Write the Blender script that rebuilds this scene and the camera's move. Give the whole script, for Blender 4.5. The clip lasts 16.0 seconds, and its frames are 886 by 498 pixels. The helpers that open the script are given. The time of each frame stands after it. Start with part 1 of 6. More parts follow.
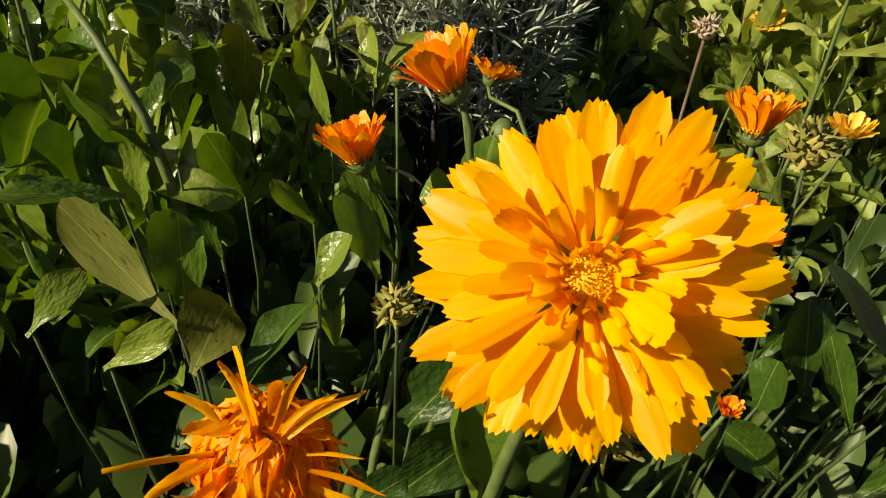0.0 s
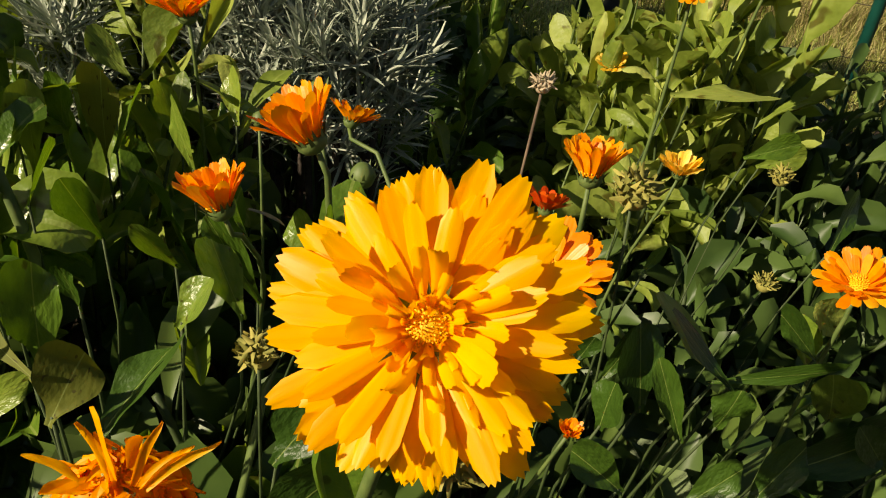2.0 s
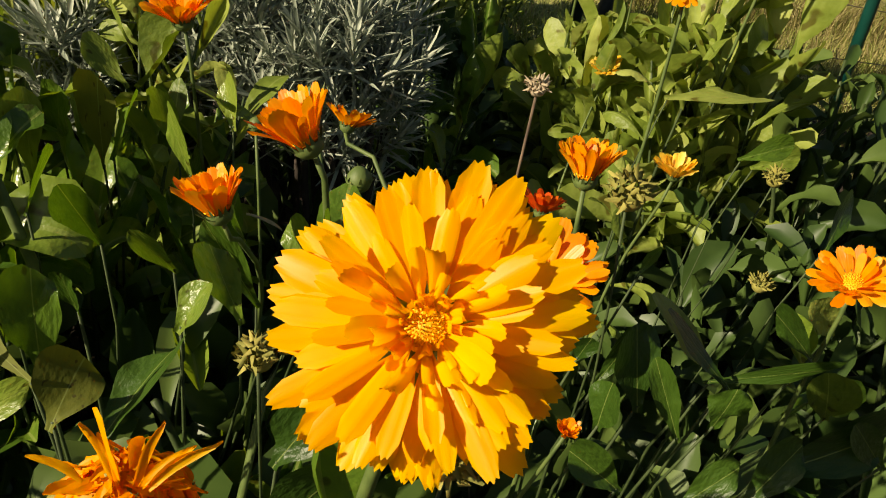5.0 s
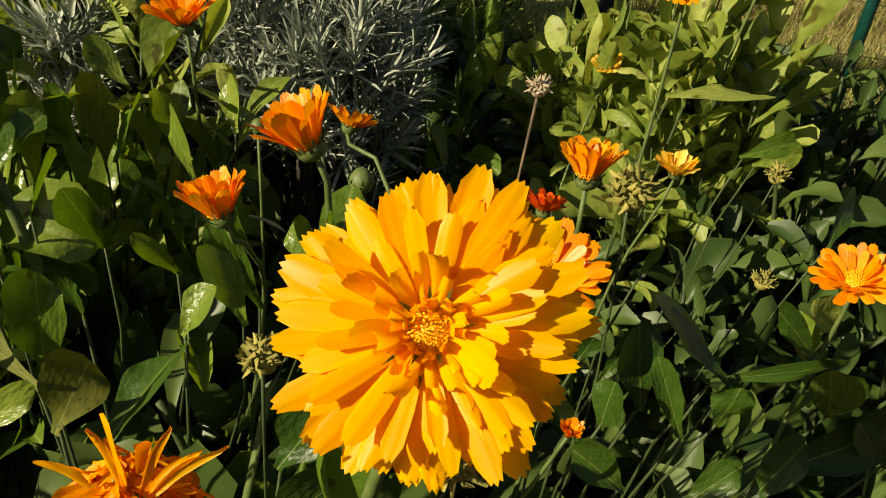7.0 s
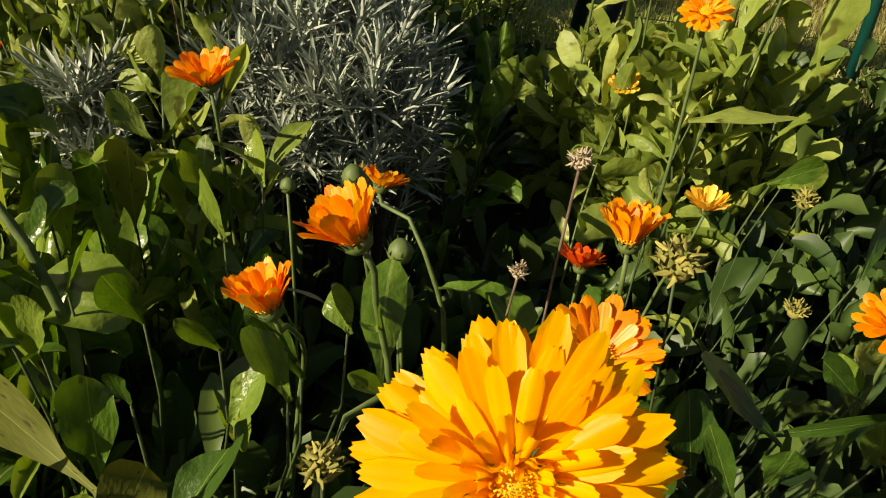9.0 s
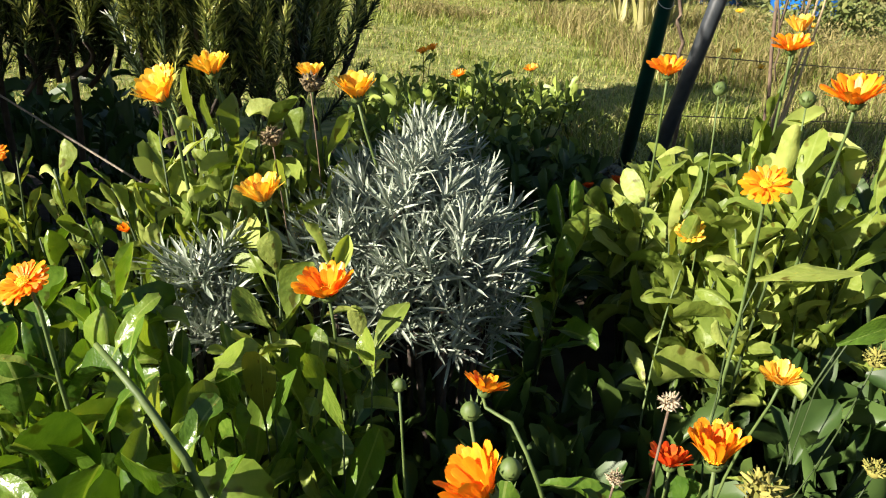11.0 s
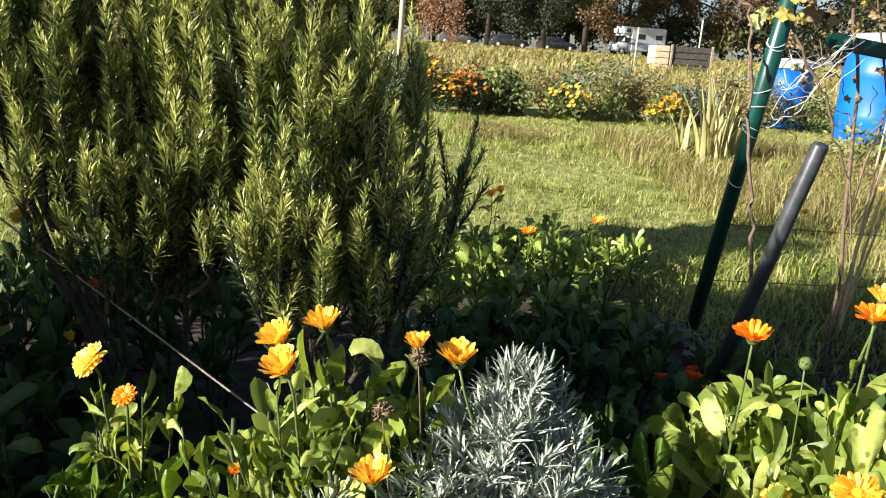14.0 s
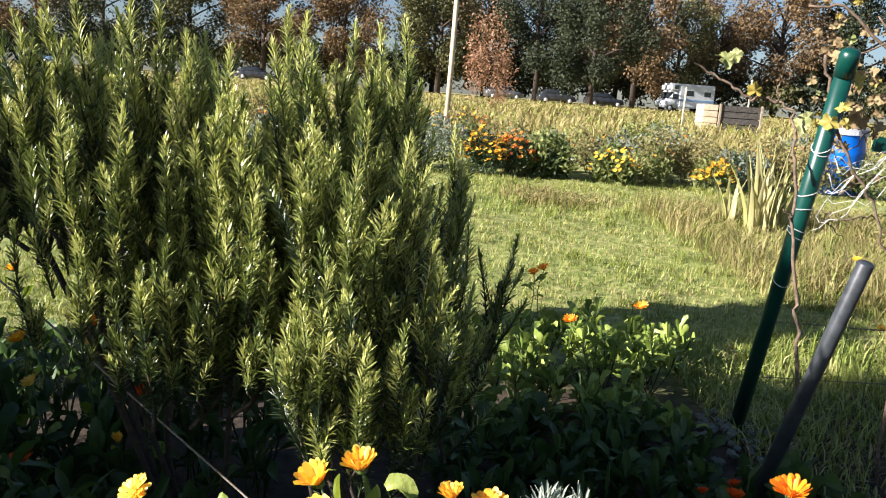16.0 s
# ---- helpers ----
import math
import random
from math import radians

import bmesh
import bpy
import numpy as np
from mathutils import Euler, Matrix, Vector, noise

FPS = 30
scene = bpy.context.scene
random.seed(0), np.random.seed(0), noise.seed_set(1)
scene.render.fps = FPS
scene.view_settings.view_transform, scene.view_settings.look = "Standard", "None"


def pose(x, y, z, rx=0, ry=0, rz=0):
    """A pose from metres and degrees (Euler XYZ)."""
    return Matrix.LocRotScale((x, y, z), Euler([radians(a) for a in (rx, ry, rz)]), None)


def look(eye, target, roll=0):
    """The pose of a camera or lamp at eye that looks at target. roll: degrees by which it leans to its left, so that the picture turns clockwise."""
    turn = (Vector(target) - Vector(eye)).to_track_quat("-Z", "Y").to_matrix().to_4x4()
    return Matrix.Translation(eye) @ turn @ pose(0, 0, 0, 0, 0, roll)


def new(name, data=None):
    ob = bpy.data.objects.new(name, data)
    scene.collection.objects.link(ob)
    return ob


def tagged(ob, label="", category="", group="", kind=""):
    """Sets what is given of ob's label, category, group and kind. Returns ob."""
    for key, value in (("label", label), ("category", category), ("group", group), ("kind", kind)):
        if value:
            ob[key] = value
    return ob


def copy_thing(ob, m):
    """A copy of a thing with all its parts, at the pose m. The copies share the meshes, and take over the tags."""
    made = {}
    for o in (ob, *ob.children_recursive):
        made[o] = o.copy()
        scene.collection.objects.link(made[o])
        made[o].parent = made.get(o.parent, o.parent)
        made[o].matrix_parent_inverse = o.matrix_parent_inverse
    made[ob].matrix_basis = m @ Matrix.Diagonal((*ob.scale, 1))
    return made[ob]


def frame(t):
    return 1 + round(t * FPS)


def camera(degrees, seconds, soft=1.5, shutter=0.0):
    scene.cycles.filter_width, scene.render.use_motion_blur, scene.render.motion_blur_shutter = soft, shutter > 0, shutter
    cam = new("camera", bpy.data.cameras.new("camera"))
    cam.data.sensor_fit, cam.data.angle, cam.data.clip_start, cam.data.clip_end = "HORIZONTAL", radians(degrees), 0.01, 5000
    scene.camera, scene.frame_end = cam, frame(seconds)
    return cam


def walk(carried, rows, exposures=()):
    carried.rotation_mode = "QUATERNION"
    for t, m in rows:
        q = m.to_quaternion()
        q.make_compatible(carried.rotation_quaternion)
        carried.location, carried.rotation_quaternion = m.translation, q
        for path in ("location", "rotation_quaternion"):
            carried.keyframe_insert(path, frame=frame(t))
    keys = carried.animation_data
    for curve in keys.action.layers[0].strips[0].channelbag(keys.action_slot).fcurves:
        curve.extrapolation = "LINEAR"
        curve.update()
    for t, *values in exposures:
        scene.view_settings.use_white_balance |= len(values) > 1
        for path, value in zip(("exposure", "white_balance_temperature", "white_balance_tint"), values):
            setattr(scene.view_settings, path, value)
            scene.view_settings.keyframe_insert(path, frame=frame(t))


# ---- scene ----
cam = camera(59.6, 16.0, 1.1)
PATH = [
    (0, (0.11, 0.002, 0.528), (0.226, 1.747, -0.443), 6.8),
    (0.5, (0.113, -0.002, 0.531), (0.293, 1.744, -0.428), 7.5),
    (1, (0.114, -0.008, 0.538), (0.373, 1.735, -0.409), 8.4),
    (1.5, (0.114, -0.009, 0.541), (0.476, 1.742, -0.355), 9.4),
    (2, (0.114, -0.011, 0.544), (0.544, 1.735, -0.331), 10.1),
    (2.5, (0.114, -0.012, 0.544), (0.564, 1.734, -0.322), 10.2),
    (3, (0.114, -0.013, 0.544), (0.571, 1.733, -0.318), 10.1),
    (3.5, (0.114, -0.013, 0.544), (0.572, 1.733, -0.317), 10.2),
    (4, (0.113, -0.013, 0.544), (0.564, 1.734, -0.318), 10.1),
    (6.5, (0.114, -0.015, 0.545), (0.543, 1.738, -0.316), 9.3),
    (7, (0.113, -0.014, 0.546), (0.545, 1.735, -0.323), 9.2),
    (7.5, (0.113, -0.013, 0.545), (0.541, 1.737, -0.325), 8.5),
    (8, (0.112, -0.01, 0.549), (0.537, 1.732, -0.336), 7.9),
    (8.5, (0.106, -0.001, 0.562), (0.526, 1.735, -0.339), 7.6),
    (9, (0.095, 0.01, 0.578), (0.509, 1.754, -0.308), 6.8),
    (9.5, (0.082, 0.012, 0.602), (0.487, 1.775, -0.251), 6.7),
    (10, (0.073, 0.006, 0.632), (0.41, 1.801, -0.185), 4.7),
    (10.2, (0.068, 0.005, 0.644), (0.369, 1.812, -0.159), 3.7),
    (12.3, (0.034, -0.03, 0.763), (0.27, 1.871, 0.187), 2.1),
    (12.5, (0.027, -0.028, 0.78), (0.242, 1.881, 0.224), 2.3),
    (13, (0.015, -0.021, 0.815), (0.205, 1.902, 0.297), 2.7),
    (13.5, (0.002, -0.01, 0.85), (0.175, 1.914, 0.332), 3.1),
    (14, (-0.007, 0.003, 0.889), (0.117, 1.936, 0.391), 3.6),
    (14.5, (-0.008, 0.01, 0.932), (0.068, 1.952, 0.459), 3.9),
    (15, (-0.009, 0.005, 0.972), (0.05, 1.955, 0.531), 4.1),
    (15.5, (-0.005, 0.008, 0.994), (0.042, 1.967, 0.591), 4.2),
    (16, (-0.006, 0.006, 1.014), (-0.004, 1.97, 0.637), 4.0),
]
EXPOSURES = [(0.0, -0.02, 7300, 8), (8.6, -0.04, 7300, 8), (9.2, 0.16, 7000, 8), (9.6, 0.36, 6600, 9), (10.2, 0.78, 6200, 10), (12.3, 0.88, 6000, 11), (16.0, 1.08, 5600, 16)]
walk(cam, [(t, look(eye, target, roll)) for t, eye, target, roll in PATH], EXPOSURES)

# ---- light ----
SUN_FROM = Vector((-0.93, -0.38, 0.445)).normalized()
world = bpy.data.worlds.new("world")
scene.world = world
world.use_nodes = True
wn = world.node_tree.nodes
sky = wn.new("ShaderNodeTexSky")
sky.sky_type, sky.sun_disc = "NISHITA", False
sky.sun_elevation = math.asin(SUN_FROM.z)
sky.sun_rotation = math.atan2(SUN_FROM.x, SUN_FROM.y)
wn["Background"].inputs["Strength"].default_value = 0.05
world.node_tree.links.new(sky.outputs[0], wn["Background"].inputs["Color"])
sun = new("sun", bpy.data.lights.new("sun", "SUN"))
sun.data.energy, sun.data.angle, sun.data.color = 7.5, radians(0.6), (1.0, 0.88, 0.70)
sun.matrix_world = look(SUN_FROM * 50, (0, 0, 0))


# ---- materials ----
def material(name, rough=0.6, metal=0.0, spec=0.5):
    m = bpy.data.materials.new(name)
    m.use_nodes = True
    b = m.node_tree.nodes["Principled BSDF"]
    b.inputs["Roughness"].default_value = rough
    b.inputs["Metallic"].default_value = metal
    b.inputs["Specular IOR Level"].default_value = spec
    return m, m.node_tree.nodes, m.node_tree.links, b


def ramp_of(n, stops):
    r = n.new("ShaderNodeValToRGB")
    while len(r.color_ramp.elements) < len(stops):
        r.color_ramp.elements.new(0.5)
    for e, (p, c) in zip(r.color_ramp.elements, stops):
        e.position, e.color = p, (*c, 1)
    return r


def noise_of(n, l, scale, detail=3.0, space="Object"):
    tc = n.new("ShaderNodeTexCoord")
    t = n.new("ShaderNodeTexNoise")
    t.inputs["Scale"].default_value, t.inputs["Detail"].default_value = scale, detail
    l.new(tc.outputs[space], t.inputs["Vector"])
    return t


def bumped(n, l, b, source, strength, distance):
    p = n.new("ShaderNodeBump")
    p.inputs["Strength"].default_value, p.inputs["Distance"].default_value = strength, distance
    l.new(source, p.inputs["Height"])
    l.new(p.outputs[0], b.inputs["Normal"])


def sheet_material(name, stops, scale, rough, thin, glow=(1, 1, 1), per="object", spec=0.4, bump=0.3, depth=0.001, mixin=0.5, vein=0.0, ribs=0.0):
    """A leaf or petal: colour by piece and by grain, with light passing through it."""
    m, n, l, b = material(name, rough, 0, spec)
    if not any(word in name for word in ("petal", "disc", "bloom", "silver")):
        stops = [(p, tuple(0.78 * c for c in colour)) for p, colour in stops]
    if per == "object":
        rnd = n.new("ShaderNodeObjectInfo").outputs["Random"]
    else:
        rnd = n.new("ShaderNodeNewGeometry").outputs["Random Per Island"]
    t = noise_of(n, l, scale)
    mix = n.new("ShaderNodeMix")
    mix.inputs["Factor"].default_value = mixin
    l.new(rnd, mix.inputs["A"])
    l.new(t.outputs["Fac"], mix.inputs["B"])
    r = ramp_of(n, stops)
    l.new(mix.outputs["Result"], r.inputs["Fac"])
    colour = r.outputs["Color"]
    if vein:
        spots = noise_of(n, l, vein, 1.0)
        k = ramp_of(n, [(0.68, (1, 1, 1)), (0.74, (0.35, 0.22, 0.10))])
        l.new(spots.outputs["Fac"], k.inputs["Fac"])
        mul = n.new("ShaderNodeMix")
        mul.data_type, mul.blend_type = "RGBA", "MULTIPLY"
        mul.inputs["Factor"].default_value = 0.8
        l.new(colour, mul.inputs["A"])
        l.new(k.outputs["Color"], mul.inputs["B"])
        colour = mul.outputs["Result"]
    relief = t.outputs["Fac"]
    if ribs:
        tc, xyz = n.new("ShaderNodeTexCoord"), n.new("ShaderNodeSeparateXYZ")
        l.new(tc.outputs["Object"], xyz.inputs[0])

        def math_node(op, a, c=None, d=None):
            k = n.new("ShaderNodeMath")
            k.operation = op
            for slot, v in zip(k.inputs, (a, c, d)):
                if isinstance(v, (int, float)):
                    slot.default_value = v
                elif v is not None:
                    l.new(v, slot)
            return k.outputs[0]

        side = math_node("ABSOLUTE", xyz.outputs["Y"])
        if ribs > 0:
            vein_wave = math_node("SINE", math_node("MULTIPLY", math_node("MULTIPLY_ADD", side, -0.8, xyz.outputs["X"]), ribs))
            mid = math_node("LESS_THAN", side, 0.010)
            relief = math_node("MULTIPLY_ADD", vein_wave, 0.02, relief)
            pale = n.new("ShaderNodeMix")
            pale.data_type = "RGBA"
            pale.inputs["B"].default_value = (0.30, 0.36, 0.10, 1)
            l.new(math_node("MULTIPLY", mid, 0.45), pale.inputs["Factor"])
            l.new(colour, pale.inputs["A"])
            colour = pale.outputs["Result"]
        else:
            relief = math_node("MULTIPLY_ADD", math_node("SINE", math_node("MULTIPLY", xyz.outputs["Y"], -ribs)), 0.5, relief)
    l.new(colour, b.inputs["Base Color"])
    bumped(n, l, b, relief, bump, depth)
    tr = n.new("ShaderNodeBsdfTranslucent")
    tint = n.new("ShaderNodeMix")
    tint.data_type, tint.blend_type = "RGBA", "MULTIPLY"
    tint.inputs["Factor"].default_value = 1.0
    tint.inputs["B"].default_value = (*glow, 1)
    l.new(colour, tint.inputs["A"])
    l.new(tint.outputs["Result"], tr.inputs["Color"])
    ms = n.new("ShaderNodeMixShader")
    ms.inputs["Fac"].default_value = thin
    l.new(b.outputs[0], ms.inputs[1])
    l.new(tr.outputs[0], ms.inputs[2])
    l.new(ms.outputs[0], n["Material Output"].inputs["Surface"])
    return m


def solid_material(name, stops, scale, rough, metal=0.0, bump=0.3, depth=0.002, spec=0.5, space="Object"):
    m, n, l, b = material(name, rough, metal, spec)
    t = noise_of(n, l, scale, 5.0, space)
    r = ramp_of(n, stops)
    l.new(t.outputs["Fac"], r.inputs["Fac"])
    l.new(r.outputs["Color"], b.inputs["Base Color"])
    if bump:
        bumped(n, l, b, t.outputs["Fac"], bump, depth)
    return m


LEAF = sheet_material("calendula_leaf", [(0.12, (0.040, 0.10, 0.012)), (0.5, (0.13, 0.235, 0.024)), (0.88, (0.32, 0.41, 0.06))], 7, 0.31, 0.30, (1.5, 1.5, 0.35), bump=0.20, depth=0.014, vein=5.5, mixin=0.4, ribs=55.0, spec=0.55)
# Yellow-green leaf, paler still because sunlight is put into its colour.
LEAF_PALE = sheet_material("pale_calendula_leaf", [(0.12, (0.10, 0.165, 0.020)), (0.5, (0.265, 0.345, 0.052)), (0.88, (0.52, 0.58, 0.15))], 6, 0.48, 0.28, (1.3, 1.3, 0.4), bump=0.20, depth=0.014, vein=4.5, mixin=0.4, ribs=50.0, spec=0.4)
LEAF_SPOT = sheet_material("spotted_calendula_leaf", [(0.12, (0.075, 0.11, 0.009)), (0.88, (0.20, 0.215, 0.018))], 6, 0.72, 0.28, (1.3, 1.2, 0.3), bump=0.08, depth=0.014, vein=9.0, mixin=0.5, ribs=50.0, spec=0.4)
# Darkened calendula leaf: the shade low in the bed is in its colour.
LEAF_NEAR_SHADE = sheet_material("deep_green_leaf", [(0.12, (0.024, 0.066, 0.008)), (0.88, (0.068, 0.14, 0.015))], 6, 0.42, 0.2, (1.3, 1.3, 0.4), bump=0.20, depth=0.014, mixin=0.4, ribs=50.0, spec=0.45)
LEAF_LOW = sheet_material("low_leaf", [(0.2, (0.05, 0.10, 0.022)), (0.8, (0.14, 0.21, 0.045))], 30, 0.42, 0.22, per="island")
# Copies of low_leaf with shade, then sunlight, put into the colour.
LEAF_SHADED = sheet_material("dark_low_leaf", [(0.2, (0.040, 0.082, 0.018)), (0.8, (0.112, 0.185, 0.041))], 30, 0.45, 0.2, per="island")
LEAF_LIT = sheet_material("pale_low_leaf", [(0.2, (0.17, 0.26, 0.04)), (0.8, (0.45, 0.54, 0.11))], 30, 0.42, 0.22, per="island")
STEM_DARK = solid_material("dark_green_stem", [(0.3, (0.026, 0.045, 0.011)), (0.7, (0.055, 0.085, 0.022))], 90, 0.65)
STEM = solid_material("green_stem", [(0.3, (0.06, 0.10, 0.022)), (0.7, (0.12, 0.165, 0.042))], 90, 0.6)
DRY = sheet_material("dry_petal", [(0.2, (0.28, 0.20, 0.11)), (0.8, (0.66, 0.56, 0.40))], 120, 0.8, 0.25)
PETAL_HERO = sheet_material("golden_petal", [(0.2, (0.98, 0.47, 0.0005)), (0.5, (0.99, 0.55, 0.0005)), (0.85, (0.99, 0.64, 0.001))], 3, 0.42, 0.50, (1.0, 0.97, 0.3), bump=0.035, depth=0.02, spec=0.3, ribs=-60.0)
PETAL_ORANGE = sheet_material("orange_petal", [(0.2, (0.92, 0.24, 0.003)), (0.5, (0.96, 0.37, 0.005)), (0.85, (0.98, 0.53, 0.025))], 3, 0.40, 0.42, (1.0, 0.85, 0.3), spec=0.5, bump=0.06, depth=0.02, ribs=-95.0)
PETAL_YELLOW = sheet_material("yellow_petal", [(0.2, (0.96, 0.55, 0.02)), (0.6, (0.97, 0.67, 0.08)), (0.9, (0.98, 0.79, 0.24))], 3, 0.40, 0.42, (1.0, 0.9, 0.4), spec=0.5, bump=0.06, depth=0.02, ribs=-95.0)
PETAL_RED = sheet_material("red_orange_petal", [(0.2, (0.65, 0.06, 0.005)), (0.85, (0.85, 0.17, 0.012))], 3, 0.55, 0.38, spec=0.2, bump=0.06, depth=0.02, ribs=-95.0)
DISC = sheet_material("flower_disc", [(0.2, (0.88, 0.40, 0.005)), (0.8, (0.98, 0.60, 0.02))], 300, 0.6, 0.15, per="island")
SILVER = sheet_material("silver_leaf", [(0.2, (0.22, 0.265, 0.20)), (0.8, (0.52, 0.56, 0.46))], 80, 0.6, 0.12, spec=0.35, per="island")
NEEDLE = sheet_material("rosemary_needle", [(0.15, (0.05, 0.085, 0.02)), (0.5, (0.235, 0.29, 0.056)), (0.9, (0.66, 0.69, 0.23))], 20, 0.30, 0.16, per="island", spec=0.6)
# Old needles, darkened further to hold the shade inside the bush.
NEEDLE_OLD_SHADED = sheet_material("old_rosemary_needle", [(0.15, (0.014, 0.026, 0.009)), (0.5, (0.035, 0.058, 0.02)), (0.9, (0.15, 0.19, 0.08))], 20, 0.33, 0.10, per="island", spec=0.5)
NEEDLE_TIP = sheet_material("young_rosemary_needle", [(0.2, (0.48, 0.52, 0.10)), (0.8, (0.80, 0.80, 0.30))], 20, 0.35, 0.25, per="island", spec=0.5)
BARK = solid_material("brown_bark", [(0.3, (0.024, 0.018, 0.014)), (0.7, (0.065, 0.047, 0.034))], 70, 0.9, bump=0.7, depth=0.004)
TWIG = solid_material("vine_twig", [(0.3, (0.075, 0.05, 0.034)), (0.7, (0.20, 0.14, 0.09))], 90, 0.85)
GRASS = sheet_material("grass_blade", [(0.28, (0.12, 0.18, 0.025)), (0.5, (0.33, 0.40, 0.07)), (0.72, (0.66, 0.64, 0.25))], 1.6, 0.5, 0.3, (1.2, 1.2, 0.5), per="island", mixin=0.62)
STRAW = sheet_material("dry_grass", [(0.15, (0.22, 0.20, 0.06)), (0.5, (0.40, 0.34, 0.12)), (0.85, (0.60, 0.50, 0.24))], 3, 0.65, 0.25, per="island")
GREEN_PAINT = solid_material("green_coated_steel", [(0.3, (0.003, 0.040, 0.030)), (0.7, (0.005, 0.056, 0.042))], 25, 0.32, bump=0.1)
GREY_PIPE = solid_material("dark_grey_plastic", [(0.3, (0.022, 0.026, 0.03)), (0.7, (0.05, 0.056, 0.062))], 40, 0.4)
WIRE = solid_material("galvanised_wire", [(0.3, (0.55, 0.53, 0.50)), (0.7, (0.80, 0.78, 0.74))], 60, 0.45, 0.3)
RUST_WIRE = solid_material("dark_wire", [(0.3, (0.10, 0.08, 0.06)), (0.7, (0.22, 0.17, 0.12))], 60, 0.7)
ROPE = solid_material("weathered_cord", [(0.3, (0.16, 0.13, 0.10)), (0.7, (0.34, 0.29, 0.23))], 250, 0.9)
BLUE = solid_material("blue_plastic", [(0.3, (0.004, 0.085, 0.42)), (0.7, (0.010, 0.14, 0.58))], 4, 0.4, bump=0.1)
WOOD = solid_material("grey_wood", [(0.3, (0.20, 0.16, 0.11)), (0.7, (0.38, 0.32, 0.23))], 12, 0.85)
WOOD_PALE = solid_material("pale_wood", [(0.3, (0.45, 0.36, 0.24)), (0.7, (0.62, 0.52, 0.37))], 12, 0.8)
STONE = solid_material("grey_gravel", [(0.3, (0.085, 0.095, 0.068)), (0.7, (0.20, 0.215, 0.165))], 20, 0.85, bump=0.5, depth=0.004)
WHITE = solid_material("white_enamel", [(0.3, (0.70, 0.71, 0.72)), (0.7, (0.82, 0.82, 0.82))], 3, 0.35, bump=0.05)
RUBBER = solid_material("black_rubber", [(0.3, (0.015, 0.015, 0.016)), (0.7, (0.03, 0.03, 0.03))], 30, 0.8)
GLASS_DARK = solid_material("dark_window_glass", [(0.3, (0.012, 0.015, 0.018)), (0.7, (0.03, 0.035, 0.04))], 3, 0.06, bump=0, spec=0.7)


def ground_material():
    m, n, l, b = material("garden_ground", 0.95, 0, 0.2)
    geo = n.new("ShaderNodeNewGeometry")
    xyz = n.new("ShaderNodeSeparateXYZ")
    l.new(geo.outputs["Position"], xyz.inputs[0])
    wob = noise_of(n, l, 1.3)
    fine = noise_of(n, l, 14.0, 8.0)
    edge = n.new("ShaderNodeMath")
    edge.operation = "MULTIPLY_ADD"
    l.new(wob.outputs["Fac"], edge.inputs[0])
    edge.inputs[1].default_value = 1.2
    l.new(xyz.outputs["Y"], edge.inputs[2])
    lawn = n.new("ShaderNodeMapRange")
    lawn.inputs["From Min"].default_value, lawn.inputs["From Max"].default_value = 3.2, 3.8
    l.new(edge.outputs[0], lawn.inputs["Value"])
    soil = ramp_of(n, [(0.3, (0.018, 0.013, 0.009)), (0.7, (0.075, 0.055, 0.038))])
    turf = ramp_of(n, [(0.3, (0.12, 0.15, 0.04)), (0.5, (0.22, 0.25, 0.07)), (0.72, (0.40, 0.37, 0.15))])
    l.new(fine.outputs["Fac"], soil.inputs["Fac"])
    l.new(fine.outputs["Fac"], turf.inputs["Fac"])
    far = n.new("ShaderNodeMapRange")
    far.inputs["From Min"].default_value, far.inputs["From Max"].default_value = 10.0, 16.0
    l.new(xyz.outputs["Y"], far.inputs["Value"])
    field = ramp_of(n, [(0.3, (0.22, 0.20, 0.07)), (0.7, (0.45, 0.38, 0.15))])
    l.new(fine.outputs["Fac"], field.inputs["Fac"])
    a, c = n.new("ShaderNodeMix"), n.new("ShaderNodeMix")
    a.data_type = c.data_type = "RGBA"
    l.new(lawn.outputs[0], a.inputs["Factor"])
    l.new(soil.outputs[0], a.inputs["A"])
    l.new(turf.outputs[0], a.inputs["B"])
    l.new(far.outputs[0], c.inputs["Factor"])
    l.new(a.outputs["Result"], c.inputs["A"])
    l.new(field.outputs[0], c.inputs["B"])
    l.new(c.outputs["Result"], b.inputs["Base Color"])
    bumped(n, l, b, fine.outputs["Fac"], 0.9, 0.02)
    return m


# ---- building blocks ----
def mesh_of(name, verts, faces, mats, smooth=True, slots=None):
    me = bpy.data.meshes.new(name)
    me.from_pydata([tuple(v) for v in verts], [], faces)
    for m in mats if isinstance(mats, (list, tuple)) else (mats,):
        me.materials.append(m)
    if slots is not None:
        me.polygons.foreach_set("material_index", slots)
    if smooth:
        me.polygons.foreach_set("use_smooth", [True] * len(faces))
    me.update()
    return me


def child(name, me, parent, m=None, label=""):
    ob = new(name, me)
    ob.parent = parent
    if m is not None:
        ob.matrix_basis = m
    return tagged(ob, label)


def part(name, bm, mat, parent, label="", smooth=False):
    me = bpy.data.meshes.new(name)
    for f in bm.faces:
        f.smooth = smooth
    bm.to_mesh(me)
    bm.free()
    me.materials.append(mat)
    return child(name, me, parent, None, label)


def thing(name, at, label, category, group="", kind=""):
    e = new(name)
    e.location = at
    e.empty_display_size = 0.02
    return tagged(e, label, category, group, kind)


def frame_of(axis, spin=0.0):
    z = Vector(axis).normalized()
    return z.to_track_quat("Z", "Y").to_matrix().to_4x4() @ Matrix.Rotation(spin, 4, "Z")


